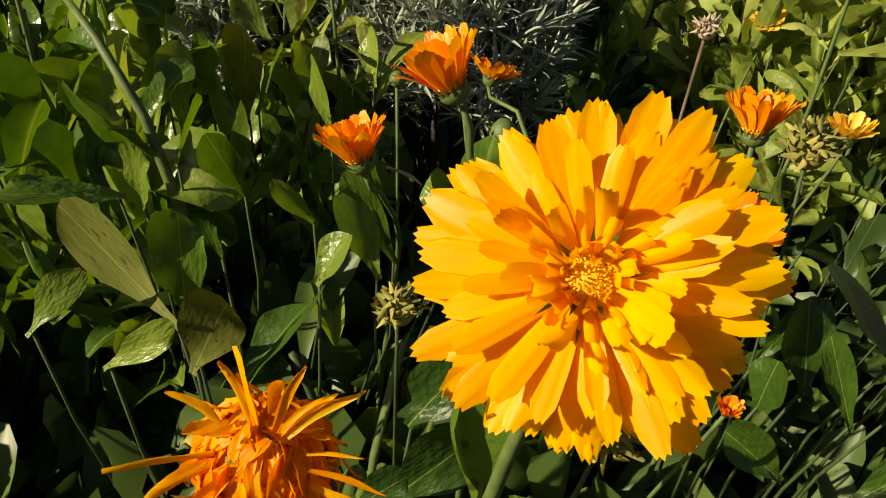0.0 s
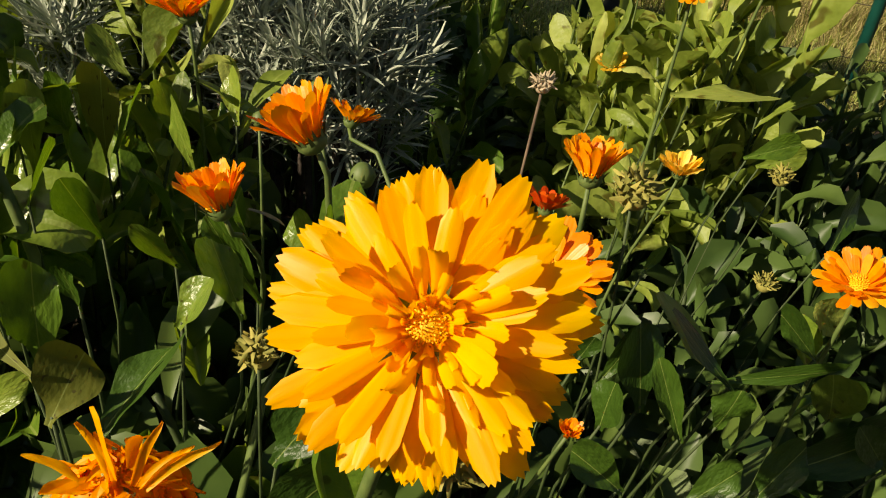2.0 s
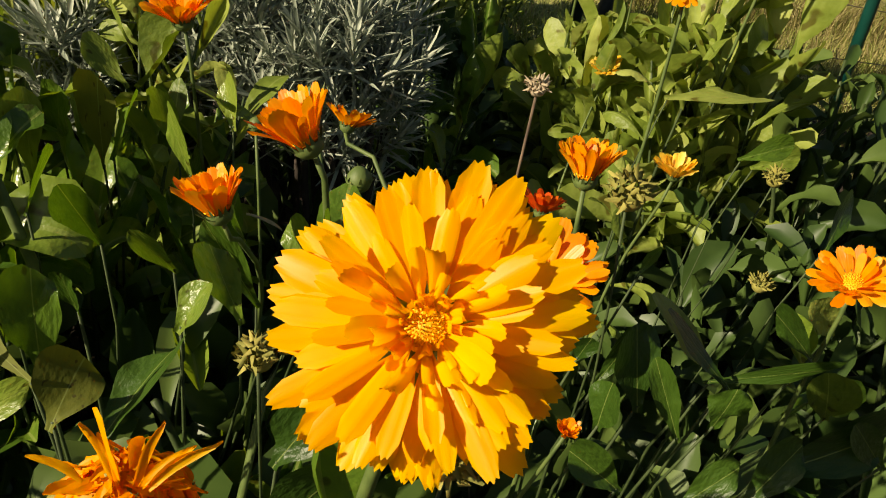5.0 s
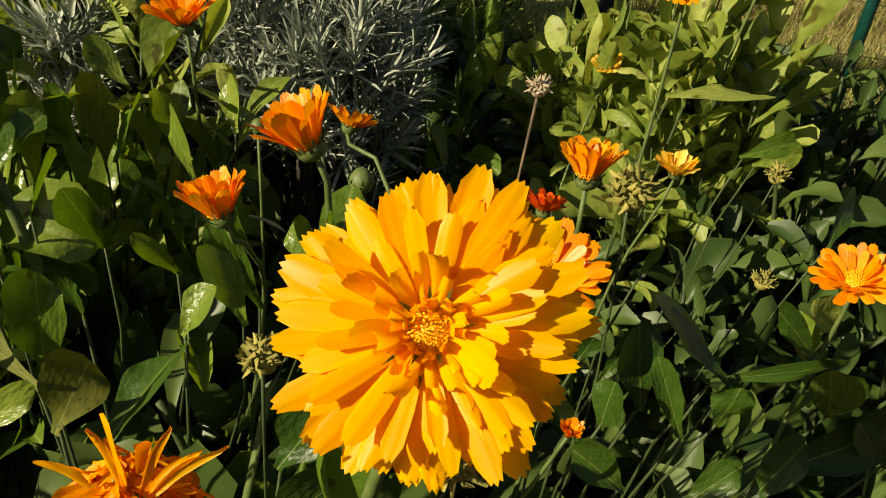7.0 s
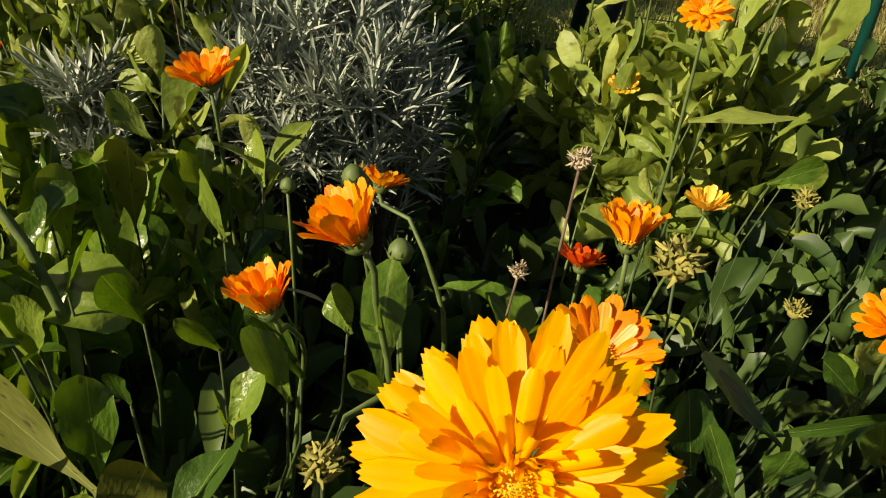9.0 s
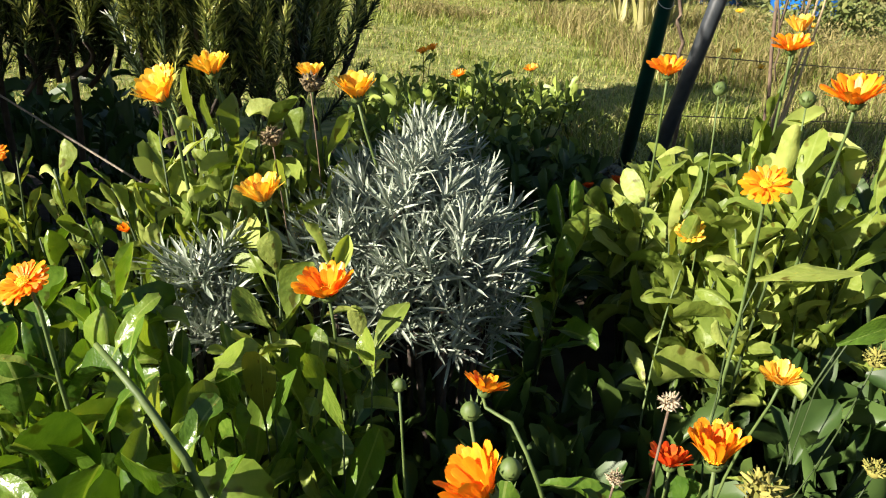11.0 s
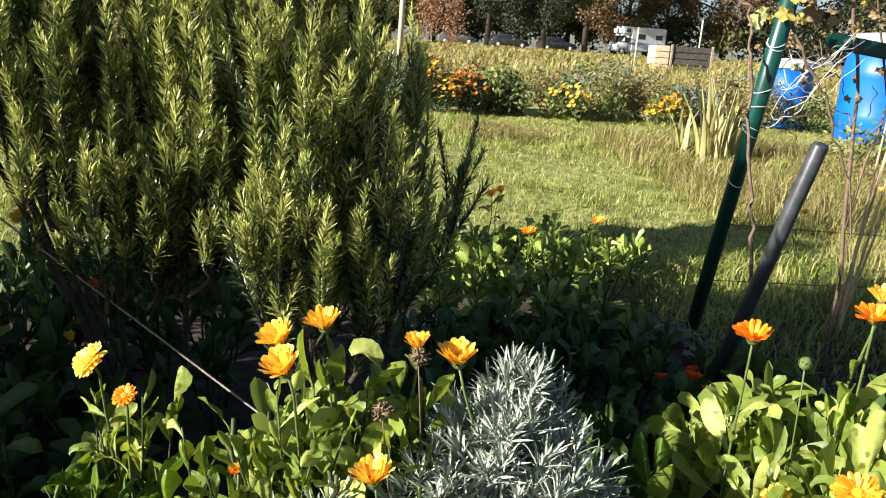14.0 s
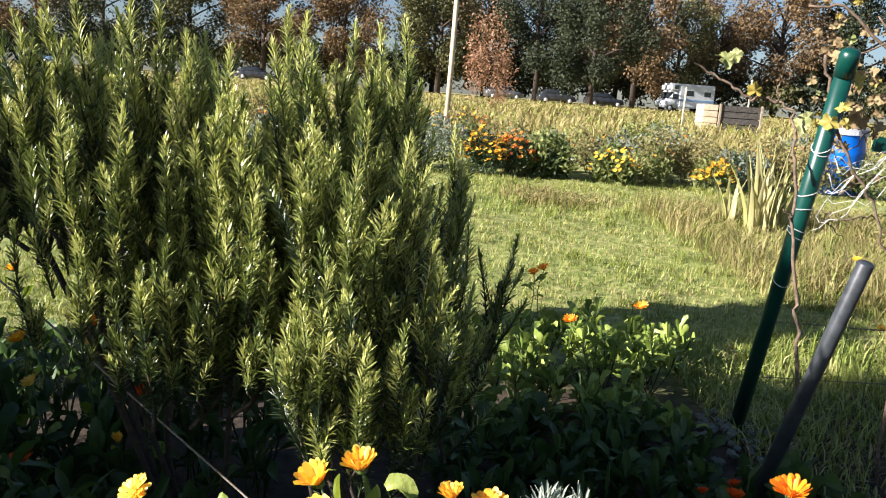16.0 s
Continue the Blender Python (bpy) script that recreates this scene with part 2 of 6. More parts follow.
def tube(path, radii, sides=8):
    """Verts and faces of a closed tube along points."""
    verts, faces = [], []
    pts = [Vector(p) for p in path]
    up = Vector((0.31, 0.17, 0.93))
    for i, p in enumerate(pts):
        d = (pts[min(i + 1, len(pts) - 1)] - pts[max(i - 1, 0)]).normalized()
        a = d.cross(up)
        a = a.normalized() if a.length > 1e-3 else d.orthogonal().normalized()
        c = d.cross(a)
        r = radii[i] if isinstance(radii, (list, tuple)) else radii
        for k in range(sides):
            w = 2 * math.pi * k / sides
            verts.append(p + a * (r * math.cos(w)) + c * (r * math.sin(w)))
    for i in range(len(pts) - 1):
        for k in range(sides):
            q = (k + 1) % sides
            faces.append((i * sides + k, i * sides + q, (i + 1) * sides + q, (i + 1) * sides + k))
    faces.append(tuple(range(sides))[::-1])
    faces.append(tuple((len(pts) - 1) * sides + k for k in range(sides)))
    return verts, faces


def bent(a, b, sag=Vector((0, 0, 0)), n=8):
    a, b, sag = Vector(a), Vector(b), Vector(sag)
    return [a.lerp(b, i / n) + sag * math.sin(math.pi * i / n) for i in range(n + 1)]


class Soup:
    """Collects many small pieces into one mesh."""

    def __init__(self):
        self.v, self.f, self.s = [], [], []

    def add(self, verts, faces, m=None, slot=0):
        o = len(self.v)
        self.v += [m @ Vector(p) for p in verts] if m is not None else list(verts)
        self.f += [tuple(o + i for i in f) for f in faces]
        self.s += [slot] * len(faces)

    def mesh(self, name, mats, smooth=True):
        return mesh_of(name, self.v, self.f, mats, smooth, self.s)


# ---- leaves, petals, flowers ----
def leaf_shape(length, width, curl, fold, wave, rng, across=6, along=10):
    """A spoon-shaped leaf along +X from its base, upper side +Z, with a wavy rim."""
    verts, faces = [], []
    ph, ph2, twist = rng.uniform(0, 6), rng.uniform(0, 6), rng.uniform(-0.8, 0.8)
    ang, x, z = 0.0, 0.0, 0.0
    for i in range(along + 1):
        t = i / along
        u = min(1.0, max(0.0, (t - 0.04) / 0.60))
        w = width * (0.20 + 0.80 * u * u * (3 - 2 * u))
        if t > 0.66:
            w *= math.sqrt(max(0.03, 1 - ((t - 0.66) / 0.345) ** 2))
        for j in range(across + 1):
            s = 2 * j / across - 1
            rim = wave * width * (math.sin(11 * t + ph + 1.5 * s) + 0.6 * math.sin(19 * t + ph2)) * abs(s) ** 1.5
            dz = fold * abs(s) ** 1.6 * w + rim + twist * s * w * t
            verts.append((x - math.sin(ang) * dz, s * w * 0.5 * (1 - 0.12 * abs(fold)), z + math.cos(ang) * dz))
        ang -= curl / along * (0.3 + 1.4 * t * t)
        x += math.cos(ang) * length / along
        z += math.sin(ang) * length / along
    k = across + 1
    for i in range(along):
        for j in range(across):
            faces.append((i * k + j, (i + 1) * k + j, (i + 1) * k + j + 1, i * k + j + 1))
    return verts, faces


def petal_shape(length, width, curl, cup, rng, along=7):
    """A strap-shaped petal with a toothed tip and lengthwise grooves."""
    verts, faces = [], []
    ang, x, z = 0.0, 0.0, 0.0
    teeth = [-0.050, -0.004, -0.016, 0.010, -0.016, -0.004, -0.052]
    for i in range(along + 1):
        t = i / along
        w = width * (0.34 + 0.66 * min(1, t * 1.7) ** 0.7) * (1 - max(0, t - 0.86) * 2.2)
        for j in range(7):
            s = (j - 3) / 3
            dx = length * (teeth[j] * (1.0 + 0.5 * rng.random())) if i == along else 0.0
            dz = cup * width * (s * s - 0.3) + 0.03 * width * math.cos(s * 7.5)
            verts.append((x + dx - math.sin(ang) * dz, s * w * 0.5, z + math.cos(ang) * dz))
        ang += curl / along
        x += math.cos(ang) * length / along
        z += math.sin(ang) * length / along
    for i in range(along):
        for j in range(6):
            faces.append((i * 7 + j, (i + 1) * 7 + j, (i + 1) * 7 + j + 1, i * 7 + j + 1))
    return verts, faces


lib = random.Random(5)
LEAVES, LEAF_FORMS = {}, [leaf_shape(1.0, lib.uniform(0.22, 0.33), lib.choice((-1.2, -0.6, 0.5, 1.2, 2.2, 3.2)) + lib.uniform(-0.3, 0.3), lib.uniform(0.05, 0.85) * lib.choice((1, 1, 1, -0.5)), lib.uniform(0.04, 0.13), lib) for _ in range(26)]
LOW_FORMS = [leaf_shape(1.0, lib.uniform(0.24, 0.36), lib.choice((-0.8, 0.5, 1.2, 2.2)) + lib.uniform(-0.3, 0.3), lib.uniform(0.05, 0.7), lib.uniform(0.04, 0.12), lib, 4, 6) for _ in range(22)]
FLAT_FORMS = [leaf_shape(1.0, 1.0, lib.uniform(-0.4, 1.1), lib.uniform(0.0, 0.36), lib.uniform(0.03, 0.08), lib, 8, 14) for _ in range(10)]
for key, mat in (("green", LEAF), ("pale", LEAF_PALE), ("spotted", LEAF_SPOT), ("dark", LEAF_NEAR_SHADE)):
    LEAVES["flat " + key] = [mesh_of("leaf", *form, mat) for form in FLAT_FORMS]
    LEAVES[key] = [mesh_of("leaf", *form, mat) for form in LEAF_FORMS]
PETALS = {}
for key, mat in (("gold", PETAL_HERO), ("orange", PETAL_ORANGE), ("yellow", PETAL_YELLOW), ("red", PETAL_RED)):
    PETALS[key] = [mesh_of("petal", *petal_shape(1.0, lib.uniform(0.22, 0.29), lib.uniform(-0.40, 0.15), lib.uniform(-0.14, 0.10), lib), mat) for _ in range(10)]

PETALS["gold in"] = [mesh_of("petal", *petal_shape(1.0, lib.uniform(0.24, 0.34), lib.uniform(0.3, 1.3), lib.uniform(-0.25, 0.25), lib, 9), PETAL_HERO) for _ in range(8)]

SIMPLE_PETAL = petal_shape(1.0, 0.26, 0.1, 0.15, lib, 3)


def dome_florets(radius, height, count, rng, size):
    """A domed disc of many small tubular florets."""
    s = Soup()
    for i in range(count):
        r = math.sqrt((i + 0.5) / count)
        a = i * 2.39996
        p = Vector((radius * r * math.cos(a), radius * r * math.sin(a), height * (1 - r * r)))
        out = Vector((p.x, p.y, radius * 0.9)).normalized()
        m = Matrix.Translation(p) @ frame_of(out, rng.random() * 6)
        h = size * rng.uniform(1.4, 4.6)
        ring = [(size * 0.5 * math.cos(w), size * 0.5 * math.sin(w), 0) for w in (0, 1.257, 2.513, 3.77, 5.027)]
        top = [(size * 0.75 * math.cos(w), size * 0.75 * math.sin(w), h) for w in (0, 1.257, 2.513, 3.77, 5.027)]
        s.add(ring + top + [(0, 0, h * 0.8)], [(k, (k + 1) % 5, 5 + (k + 1) % 5, 5 + k) for k in range(5)] + [(5 + k, 5 + (k + 1) % 5, 10) for k in range(5)], m)
    base = [(radius * math.cos(w), radius * math.sin(w), -0.2 * height) for w in np.linspace(0, 2 * math.pi, 16)[:-1]]
    s.add(base + [(0, 0, height * 0.9)], [(k, (k + 1) % 15, 15) for k in range(15)])
    return s


def calyx(radius, depth, rng, n=14):
    """The green cup of pointed bracts under a flower."""
    s = Soup()
    ring = []
    for z, r in ((-depth, 0.25), (-depth * 0.75, 0.75), (-depth * 0.3, 1.0), (0.0, 0.95)):
        ring += [(radius * r * math.cos(2 * math.pi * k / 12), radius * r * math.sin(2 * math.pi * k / 12), z) for k in range(12)]
    f = [(i * 12 + k, i * 12 + (k + 1) % 12, (i + 1) * 12 + (k + 1) % 12, (i + 1) * 12 + k) for i in range(3) for k in range(12)]
    s.add(ring, f)
    for k in range(n):
        a = 2 * math.pi * k / n + rng.uniform(-0.1, 0.1)
        m = Matrix.Rotation(a, 4, "Z") @ Matrix.Translation((radius * 0.8, 0, -depth * 0.5)) @ Matrix.Rotation(-radians(rng.uniform(45, 75)), 4, "Y")
        b = radius * 0.35
        s.add([(0, -b * 0.5, 0), (0, b * 0.5, 0), (depth * 0.8, b * 0.3, 0.1 * b), (depth * 1.3, 0, 0), (depth * 0.8, -b * 0.3, 0.1 * b)], [(0, 1, 2, 3, 4)], m)
    return s


FLOWERS = "calendula flowers of the bed"


def calendula(at, axis, radius, tone, rings, label, root, seed, disc=0.26, jitter=6.0, sag=(0, 0, 0), leaves=4, stem_r=0.0019, broad=1.25, far=False, via=()):
    """A flower with its stem. rings: rows of petals, length / radius / lift in degrees."""
    rng = random.Random(seed)
    at = Vector(at)
    top = thing("calendula_flower", (root[0], root[1], root[2] if len(root) > 2 else 0.0), label, "flower", FLOWERS)
    base = Vector(top.location)
    m0 = Matrix.Translation(at - base) @ frame_of(axis, rng.random() * 6)
    dr = radius * disc
    child("calyx", calyx(dr * 1.15, radius * 0.3, rng).mesh("calyx", STEM), top, m0)
    child("disc", dome_florets(dr, radius * 0.10, 70, rng, dr * 0.09).mesh("disc", DISC), top, m0 @ Matrix.Translation((0, 0, (0.02 if tone == "gold" else 0.05) * radius)))
    joined = Soup()
    for count, length, lift in rings:
        off = rng.random() * 6
        for k in range(count):
            a = off + 2 * math.pi * k / count + rng.uniform(-0.5, 0.5) / count * 3
            e = radians(lift + rng.uniform(-jitter, jitter) * (2.0 if length < 0.55 else 1.0))
            ln = radius * length * (rng.uniform(0.86, 1.05) if length > 0.55 else rng.uniform(0.7, 1.25))
            m = m0 @ Matrix.Rotation(a, 4, "Z") @ Matrix.Translation((dr * 0.75, 0, -0.02 * radius)) @ Matrix.Rotation(-e, 4, "Y") @ Matrix.Rotation(rng.uniform(-0.25, 0.25), 4, "X")
            m = m @ Matrix.Diagonal((ln, ln * rng.uniform(0.85, 1.1) * broad, ln, 1))
            if far:
                joined.add(*SIMPLE_PETAL, m)
            else:
                child("petal", rng.choice(PETALS[tone + " in" if length < 0.55 and tone == "gold" else tone]), top, m)
    if far:
        child("petals", joined.mesh("petals", PETALS[tone][0].materials[0]), top)
    end = at - base - Vector(axis).normalized() * radius * 0.28
    path = bent((0, 0, 0), end, Vector(sag) + Vector((rng.uniform(-0.022, 0.022), rng.uniform(0.0, 0.03), 0)), 10)
    if via:
        knots = [Vector((0, 0, 0))] + [Vector(v) - base for v in via] + [end]
        path = []
        for i in range(11):
            u = i / 10 * (len(knots) - 1)
            k = min(int(u), len(knots) - 2)
            p0, p1, p2, p3 = knots[max(k - 1, 0)], knots[k], knots[k + 1], knots[min(k + 2, len(knots) - 1)]
            t = u - k
            path.append(0.5 * (2 * p1 + (p2 - p0) * t + (2 * p0 - 5 * p1 + 4 * p2 - p3) * t * t + (3 * p1 - p0 - 3 * p2 + p3) * t ** 3))
    path[-2] = path[-2].lerp(end - Vector(axis).normalized() * radius * 0.5, 0.6)
    child("stem", mesh_of("stem", *tube(path, [stem_r * (1.5 - 0.6 * i / 10) for i in range(11)], 7), STEM), top)
    for k in range(leaves):
        p = path[int(4 + 5 * (k + 1) / (leaves + 1))]
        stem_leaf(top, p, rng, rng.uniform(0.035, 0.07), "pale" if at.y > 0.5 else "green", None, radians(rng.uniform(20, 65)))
    return top


def stem_leaf(top, p, rng, size, key, az=None, el=None, mass=None):
    a = rng.uniform(0, 6.28) if az is None else az
    e = radians(rng.uniform(5, 70)) if el is None else el
    m = Matrix.Translation(p) @ Matrix.Rotation(a, 4, "Z") @ Matrix.Rotation(-e, 4, "Y") @ Matrix.Rotation(rng.uniform(-0.7, 0.7), 4, "X")
    m = m @ Matrix.Diagonal((size, size * rng.uniform(0.85, 1.15), size, 1))
    if mass is not None:
        mass.add(*rng.choice(LOW_FORMS), m)
    else:
        child("leaf", rng.choice(LEAVES[key]), top, m)


def leafy_plant(x, y, height, spread, stems, per, key, seed, size=(0.06, 0.10), group="calendula plants of the bed", label="leafy green calendula plant rooted in the garden bed", z0=0.0, low=0.22, joined=False):
    rng = random.Random(seed)
    top = thing("calendula_plant", (x, y, z0), label, "plant", group)
    mass, stalks = Soup(), Soup()
    for k in range(stems):
        a = 2 * math.pi * (k + rng.random() * 0.7) / stems
        r = spread * math.sqrt(rng.random())
        tip = Vector((r * math.cos(a), r * math.sin(a), height * rng.uniform(0.8, 1.05)))
        path = bent((rng.uniform(-0.01, 0.01), rng.uniform(-0.01, 0.01), 0), tip, (rng.uniform(-0.02, 0.02), rng.uniform(-0.02, 0.02), 0), 8)
        if not joined:
            child("stem", mesh_of("stem", *tube(path, [0.0028 - 0.0002 * i for i in range(9)], 5), STEM_DARK), top)
        else:
            stalks.add(*tube(path, 0.003, 4))
        for q in range(per):
            t = low + (1 - low) * (q + rng.random() * 0.5) / per
            i = min(int(t * 8), 7)
            p = path[i].lerp(path[i + 1], t * 8 - i)
            stem_leaf(top, p, rng, rng.uniform(*size), key, a + q * 2.4 + rng.uniform(-0.4, 0.4), radians(rng.uniform(12, 72) + 24 * max(0, t - 0.6) * 2), mass if joined else None)
    if joined:
        # Key picks the plain, shade-coloured or sun-coloured copy of the foliage.
        tagged(child("foliage", mass.mesh("foliage", [{"green": LEAF_LOW, "dark": LEAF_SHADED}.get(key, LEAF_LIT)]), top), kind="stuff")
        child("stem", stalks.mesh("stem", [STEM_DARK]), top)
    return top

# ---- ground ----
def rise(x, y):
    """The ground's height: a lumpy lawn, and a field that climbs a little towards the trees."""
    far = max(0.0, min(1.0, (y - 35) / 60))
    lawn = max(0.0, min(1.0, (y - 2.6) / 0.6, (10.5 - y) / 0.6, (x + 2.5) / 0.5, (7.5 - x) / 0.5))
    lumps = noise.noise((x * 2.3, y * 2.3, 1.0)) * 0.020 + noise.noise((x * 6.5, y * 6.5, 4.0)) * 0.014
    slope = 0.0277 * max(0.0, min(y, 28.0) - 5.0) + 0.0145 * max(0.0, min(y, 200.0) - 28.0)
    return 0.5 * far * max(0.0, min(1.0, (15 - x) / 70)) + slope + lawn * lumps


line = [-900, -300, -120, -60] + [-36 + 3 * i for i in range(12)] + [-2.5 + 0.08 * i for i in range(126)] + [9 + 3 * i for i in range(9)] + [40, 60, 120, 300, 900]
ys = [-900, -200, -40, -12, -5] + [-2 + 0.5 * i for i in range(10)] + [2.7 + 0.08 * i for i in range(98)] + [11, 12] + [13 + 3 * i for i in range(20)] + [80, 95, 115, 140, 300, 1200]
gv = [(x, y, rise(x, y)) for y in ys for x in line]
gf = [(j * len(line) + i, j * len(line) + i + 1, (j + 1) * len(line) + i + 1, (j + 1) * len(line) + i) for j in range(len(ys) - 1) for i in range(len(line) - 1)]
tagged(new("ground", mesh_of("ground", gv, gf, ground_material())), "dark garden soil, mown lawn and dry field beyond", "ground", kind="structure")


# ---- rosemary ----
def rosemary_shoot(rng, length, young):
    """An upright shoot set with pairs of narrow needles, close and steep at its tip."""
    s = Soup()
    sway = Vector((rng.uniform(-0.06, 0.06), rng.uniform(-0.06, 0.06), 0)) * length
    path = bent((0, 0, 0), (rng.uniform(-0.08, 0.08) * length, rng.uniform(-0.08, 0.08) * length, length), sway, 6)
    s.add(*tube(path, [0.0021 - 0.0002 * i for i in range(7)], 5), slot=1)
    rows = int(length / 0.0036)
    for i in range(rows):
        t = 0.03 + 0.97 * i / rows
        left = (1 - t) * length
        k = min(int(t * 6), 5)
        p = path[k].lerp(path[k + 1], t * 6 - k)
        for q in range(4):
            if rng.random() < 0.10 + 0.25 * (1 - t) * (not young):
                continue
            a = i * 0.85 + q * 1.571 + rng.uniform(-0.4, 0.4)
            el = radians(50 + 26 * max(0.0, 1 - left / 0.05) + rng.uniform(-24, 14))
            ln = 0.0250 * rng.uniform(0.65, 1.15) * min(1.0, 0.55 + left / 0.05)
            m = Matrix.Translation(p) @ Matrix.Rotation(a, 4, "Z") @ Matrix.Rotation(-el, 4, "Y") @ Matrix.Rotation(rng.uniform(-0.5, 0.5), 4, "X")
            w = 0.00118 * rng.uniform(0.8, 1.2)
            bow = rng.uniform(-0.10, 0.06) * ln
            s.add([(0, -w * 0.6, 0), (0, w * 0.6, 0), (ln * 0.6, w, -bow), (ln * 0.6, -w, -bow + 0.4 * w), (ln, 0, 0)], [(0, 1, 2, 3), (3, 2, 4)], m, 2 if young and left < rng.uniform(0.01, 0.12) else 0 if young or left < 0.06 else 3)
    return s.mesh("shoot", [NEEDLE, NEEDLE_OLD_SHADED, NEEDLE_TIP, NEEDLE_OLD_SHADED], False)


SHOOT_LENGTHS = (0.07, 0.12, 0.20)
SHOOTS = [rosemary_shoot(lib, ln, k % 3 != 2) for ln in SHOOT_LENGTHS for k in range(6)]


def rosemary(at, leads, foot, seed, label, single=160):
    """leads: tips of the leading shoots; each carries side shoots and shorter shoots below it down to the foot."""
    rng = random.Random(seed)
    top = thing("rosemary_bush", at, label, "shrub", "rosemary bushes")
    base = Vector(at)
    heart = Vector((at[0], at[1], foot - 0.25))
    placed = []

    def shoot(tip, d, size, old_shaded):
        kind = 6 * size + (rng.choice((2, 5)) if old_shaded else rng.choice((0, 1, 3, 4)))
        scale = rng.uniform(0.88, 1.14)
        foot_at = tip - d * SHOOT_LENGTHS[size] * scale
        placed.append((foot_at.y, kind, Matrix.Translation(foot_at - base) @ frame_of(d, rng.uniform(0, 6)) @ Matrix.Scale(scale, 4)))
        return foot_at

    behind = [(x + rng.uniform(-0.06, 0.06), y + dy + rng.uniform(-0.05, 0.05), foot + (z - foot) * rng.uniform(0.75, 1.0)) for dy in (0.13, 0.27) for x, y, z in leads if z > foot + 0.3 and x < 0]
    for n, lead in enumerate(list(leads) + behind):
        tip = Vector(lead)
        out = (tip - heart).normalized()
        d = (out * 0.45 + Vector((rng.uniform(-0.08, 0.08), rng.uniform(-0.08, 0.08), 1))).normalized()
        # Most low leads take the dark needles, painting the bush's shaded lower part.
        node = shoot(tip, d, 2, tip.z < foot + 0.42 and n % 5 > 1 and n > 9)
        low = Vector((tip.x * 0.72 + heart.x * 0.28, tip.y * 0.72 + heart.y * 0.28, foot + 0.9 * max(0.0, min(0.26, -0.44 - tip.x)) + rng.uniform(-0.05, 0.03)))
        limb = bent(low, node, (rng.uniform(-0.02, 0.02), 0.015, 0), 8)
        if node.z > low.z + 0.03:
            child("stem", mesh_of("stem", *tube([p - base for p in limb], [0.0046 - 0.0003 * i for i in range(9)], 6), BARK), top)
        if n % 14 == 0:
            child("stem", mesh_of("stem", *tube(bent((rng.uniform(-0.02, 0.02), rng.uniform(0.08, 0.14), 0), low - base, (rng.uniform(-0.03, 0.03), 0, 0.0)), 0.0058, 6), BARK), top)
        for k in range(4):
            a = k * 2.4 + rng.uniform(-0.5, 0.5)
            e = (d + Vector((math.cos(a), math.sin(a), 0)) * rng.uniform(0.18, 0.40)).normalized()
            shoot(node.lerp(tip, rng.uniform(0.0, 0.5)) + e * 0.07, e, 0, k > 2)
        steps = max(0, int((node.z - low.z) / 0.0135))
        for k in range(steps):
            u = (k + rng.random()) / steps
            i = min(int(u * 8), 7)
            p = limb[i].lerp(limb[i + 1], u * 8 - i)
            a = k * 2.4 + rng.uniform(-0.6, 0.6)
            e = (d + Vector((math.cos(a), math.sin(a) - 0.15, 0)) * rng.uniform(0.10, 0.36 + 0.22 * (1 - u))).normalized()
            size = 1 if rng.random() < 0.72 else rng.choice((0, 2))
            # Dark needles grow likelier downwards, as painted shade.
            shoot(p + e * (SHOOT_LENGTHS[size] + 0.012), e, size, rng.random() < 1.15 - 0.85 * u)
    placed.sort(key=lambda item: item[0])
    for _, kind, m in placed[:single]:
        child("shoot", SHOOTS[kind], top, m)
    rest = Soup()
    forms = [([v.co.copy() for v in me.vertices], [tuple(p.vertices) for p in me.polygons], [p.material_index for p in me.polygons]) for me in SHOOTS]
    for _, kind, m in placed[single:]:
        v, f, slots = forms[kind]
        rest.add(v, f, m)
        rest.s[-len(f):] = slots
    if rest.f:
        tagged(child("foliage", rest.mesh("foliage", [NEEDLE, NEEDLE_OLD_SHADED, NEEDLE_TIP, NEEDLE_OLD_SHADED], False), top), kind="stuff")
    return top


rosemary((-0.10, 1.18, 0), [(-0.27, 1.24, 1.084), (-0.24, 1.26, 1.134), (-0.19, 1.31, 1.124), (-0.14, 1.31, 1.124), (-0.08, 1.36, 1.144), (-0.19, 1.15, 0.985), (-0.21, 1.12, 0.965), (-0.12, 1.21, 0.985), (-0.05, 1.18, 0.956), (-0.13, 1.09, 0.926), (-0.08, 1.11, 0.866),
         (-0.20, 1.03, 0.728), (-0.13, 1.02, 0.767), (-0.05, 1.03, 0.708), (-0.17, 1.04, 0.827), (0.00, 1.11, 0.807), (-0.10, 1.02, 0.668), (-0.16, 1.02, 0.649), (0.02, 1.55, 0.965), (0.12, 1.41, 0.777), (0.03, 1.32, 0.807), (0.07, 1.26, 0.708), (0.03, 1.16, 0.688)],
         0.45, 21, "dense upright rosemary shrub with yellowish tips in sun")
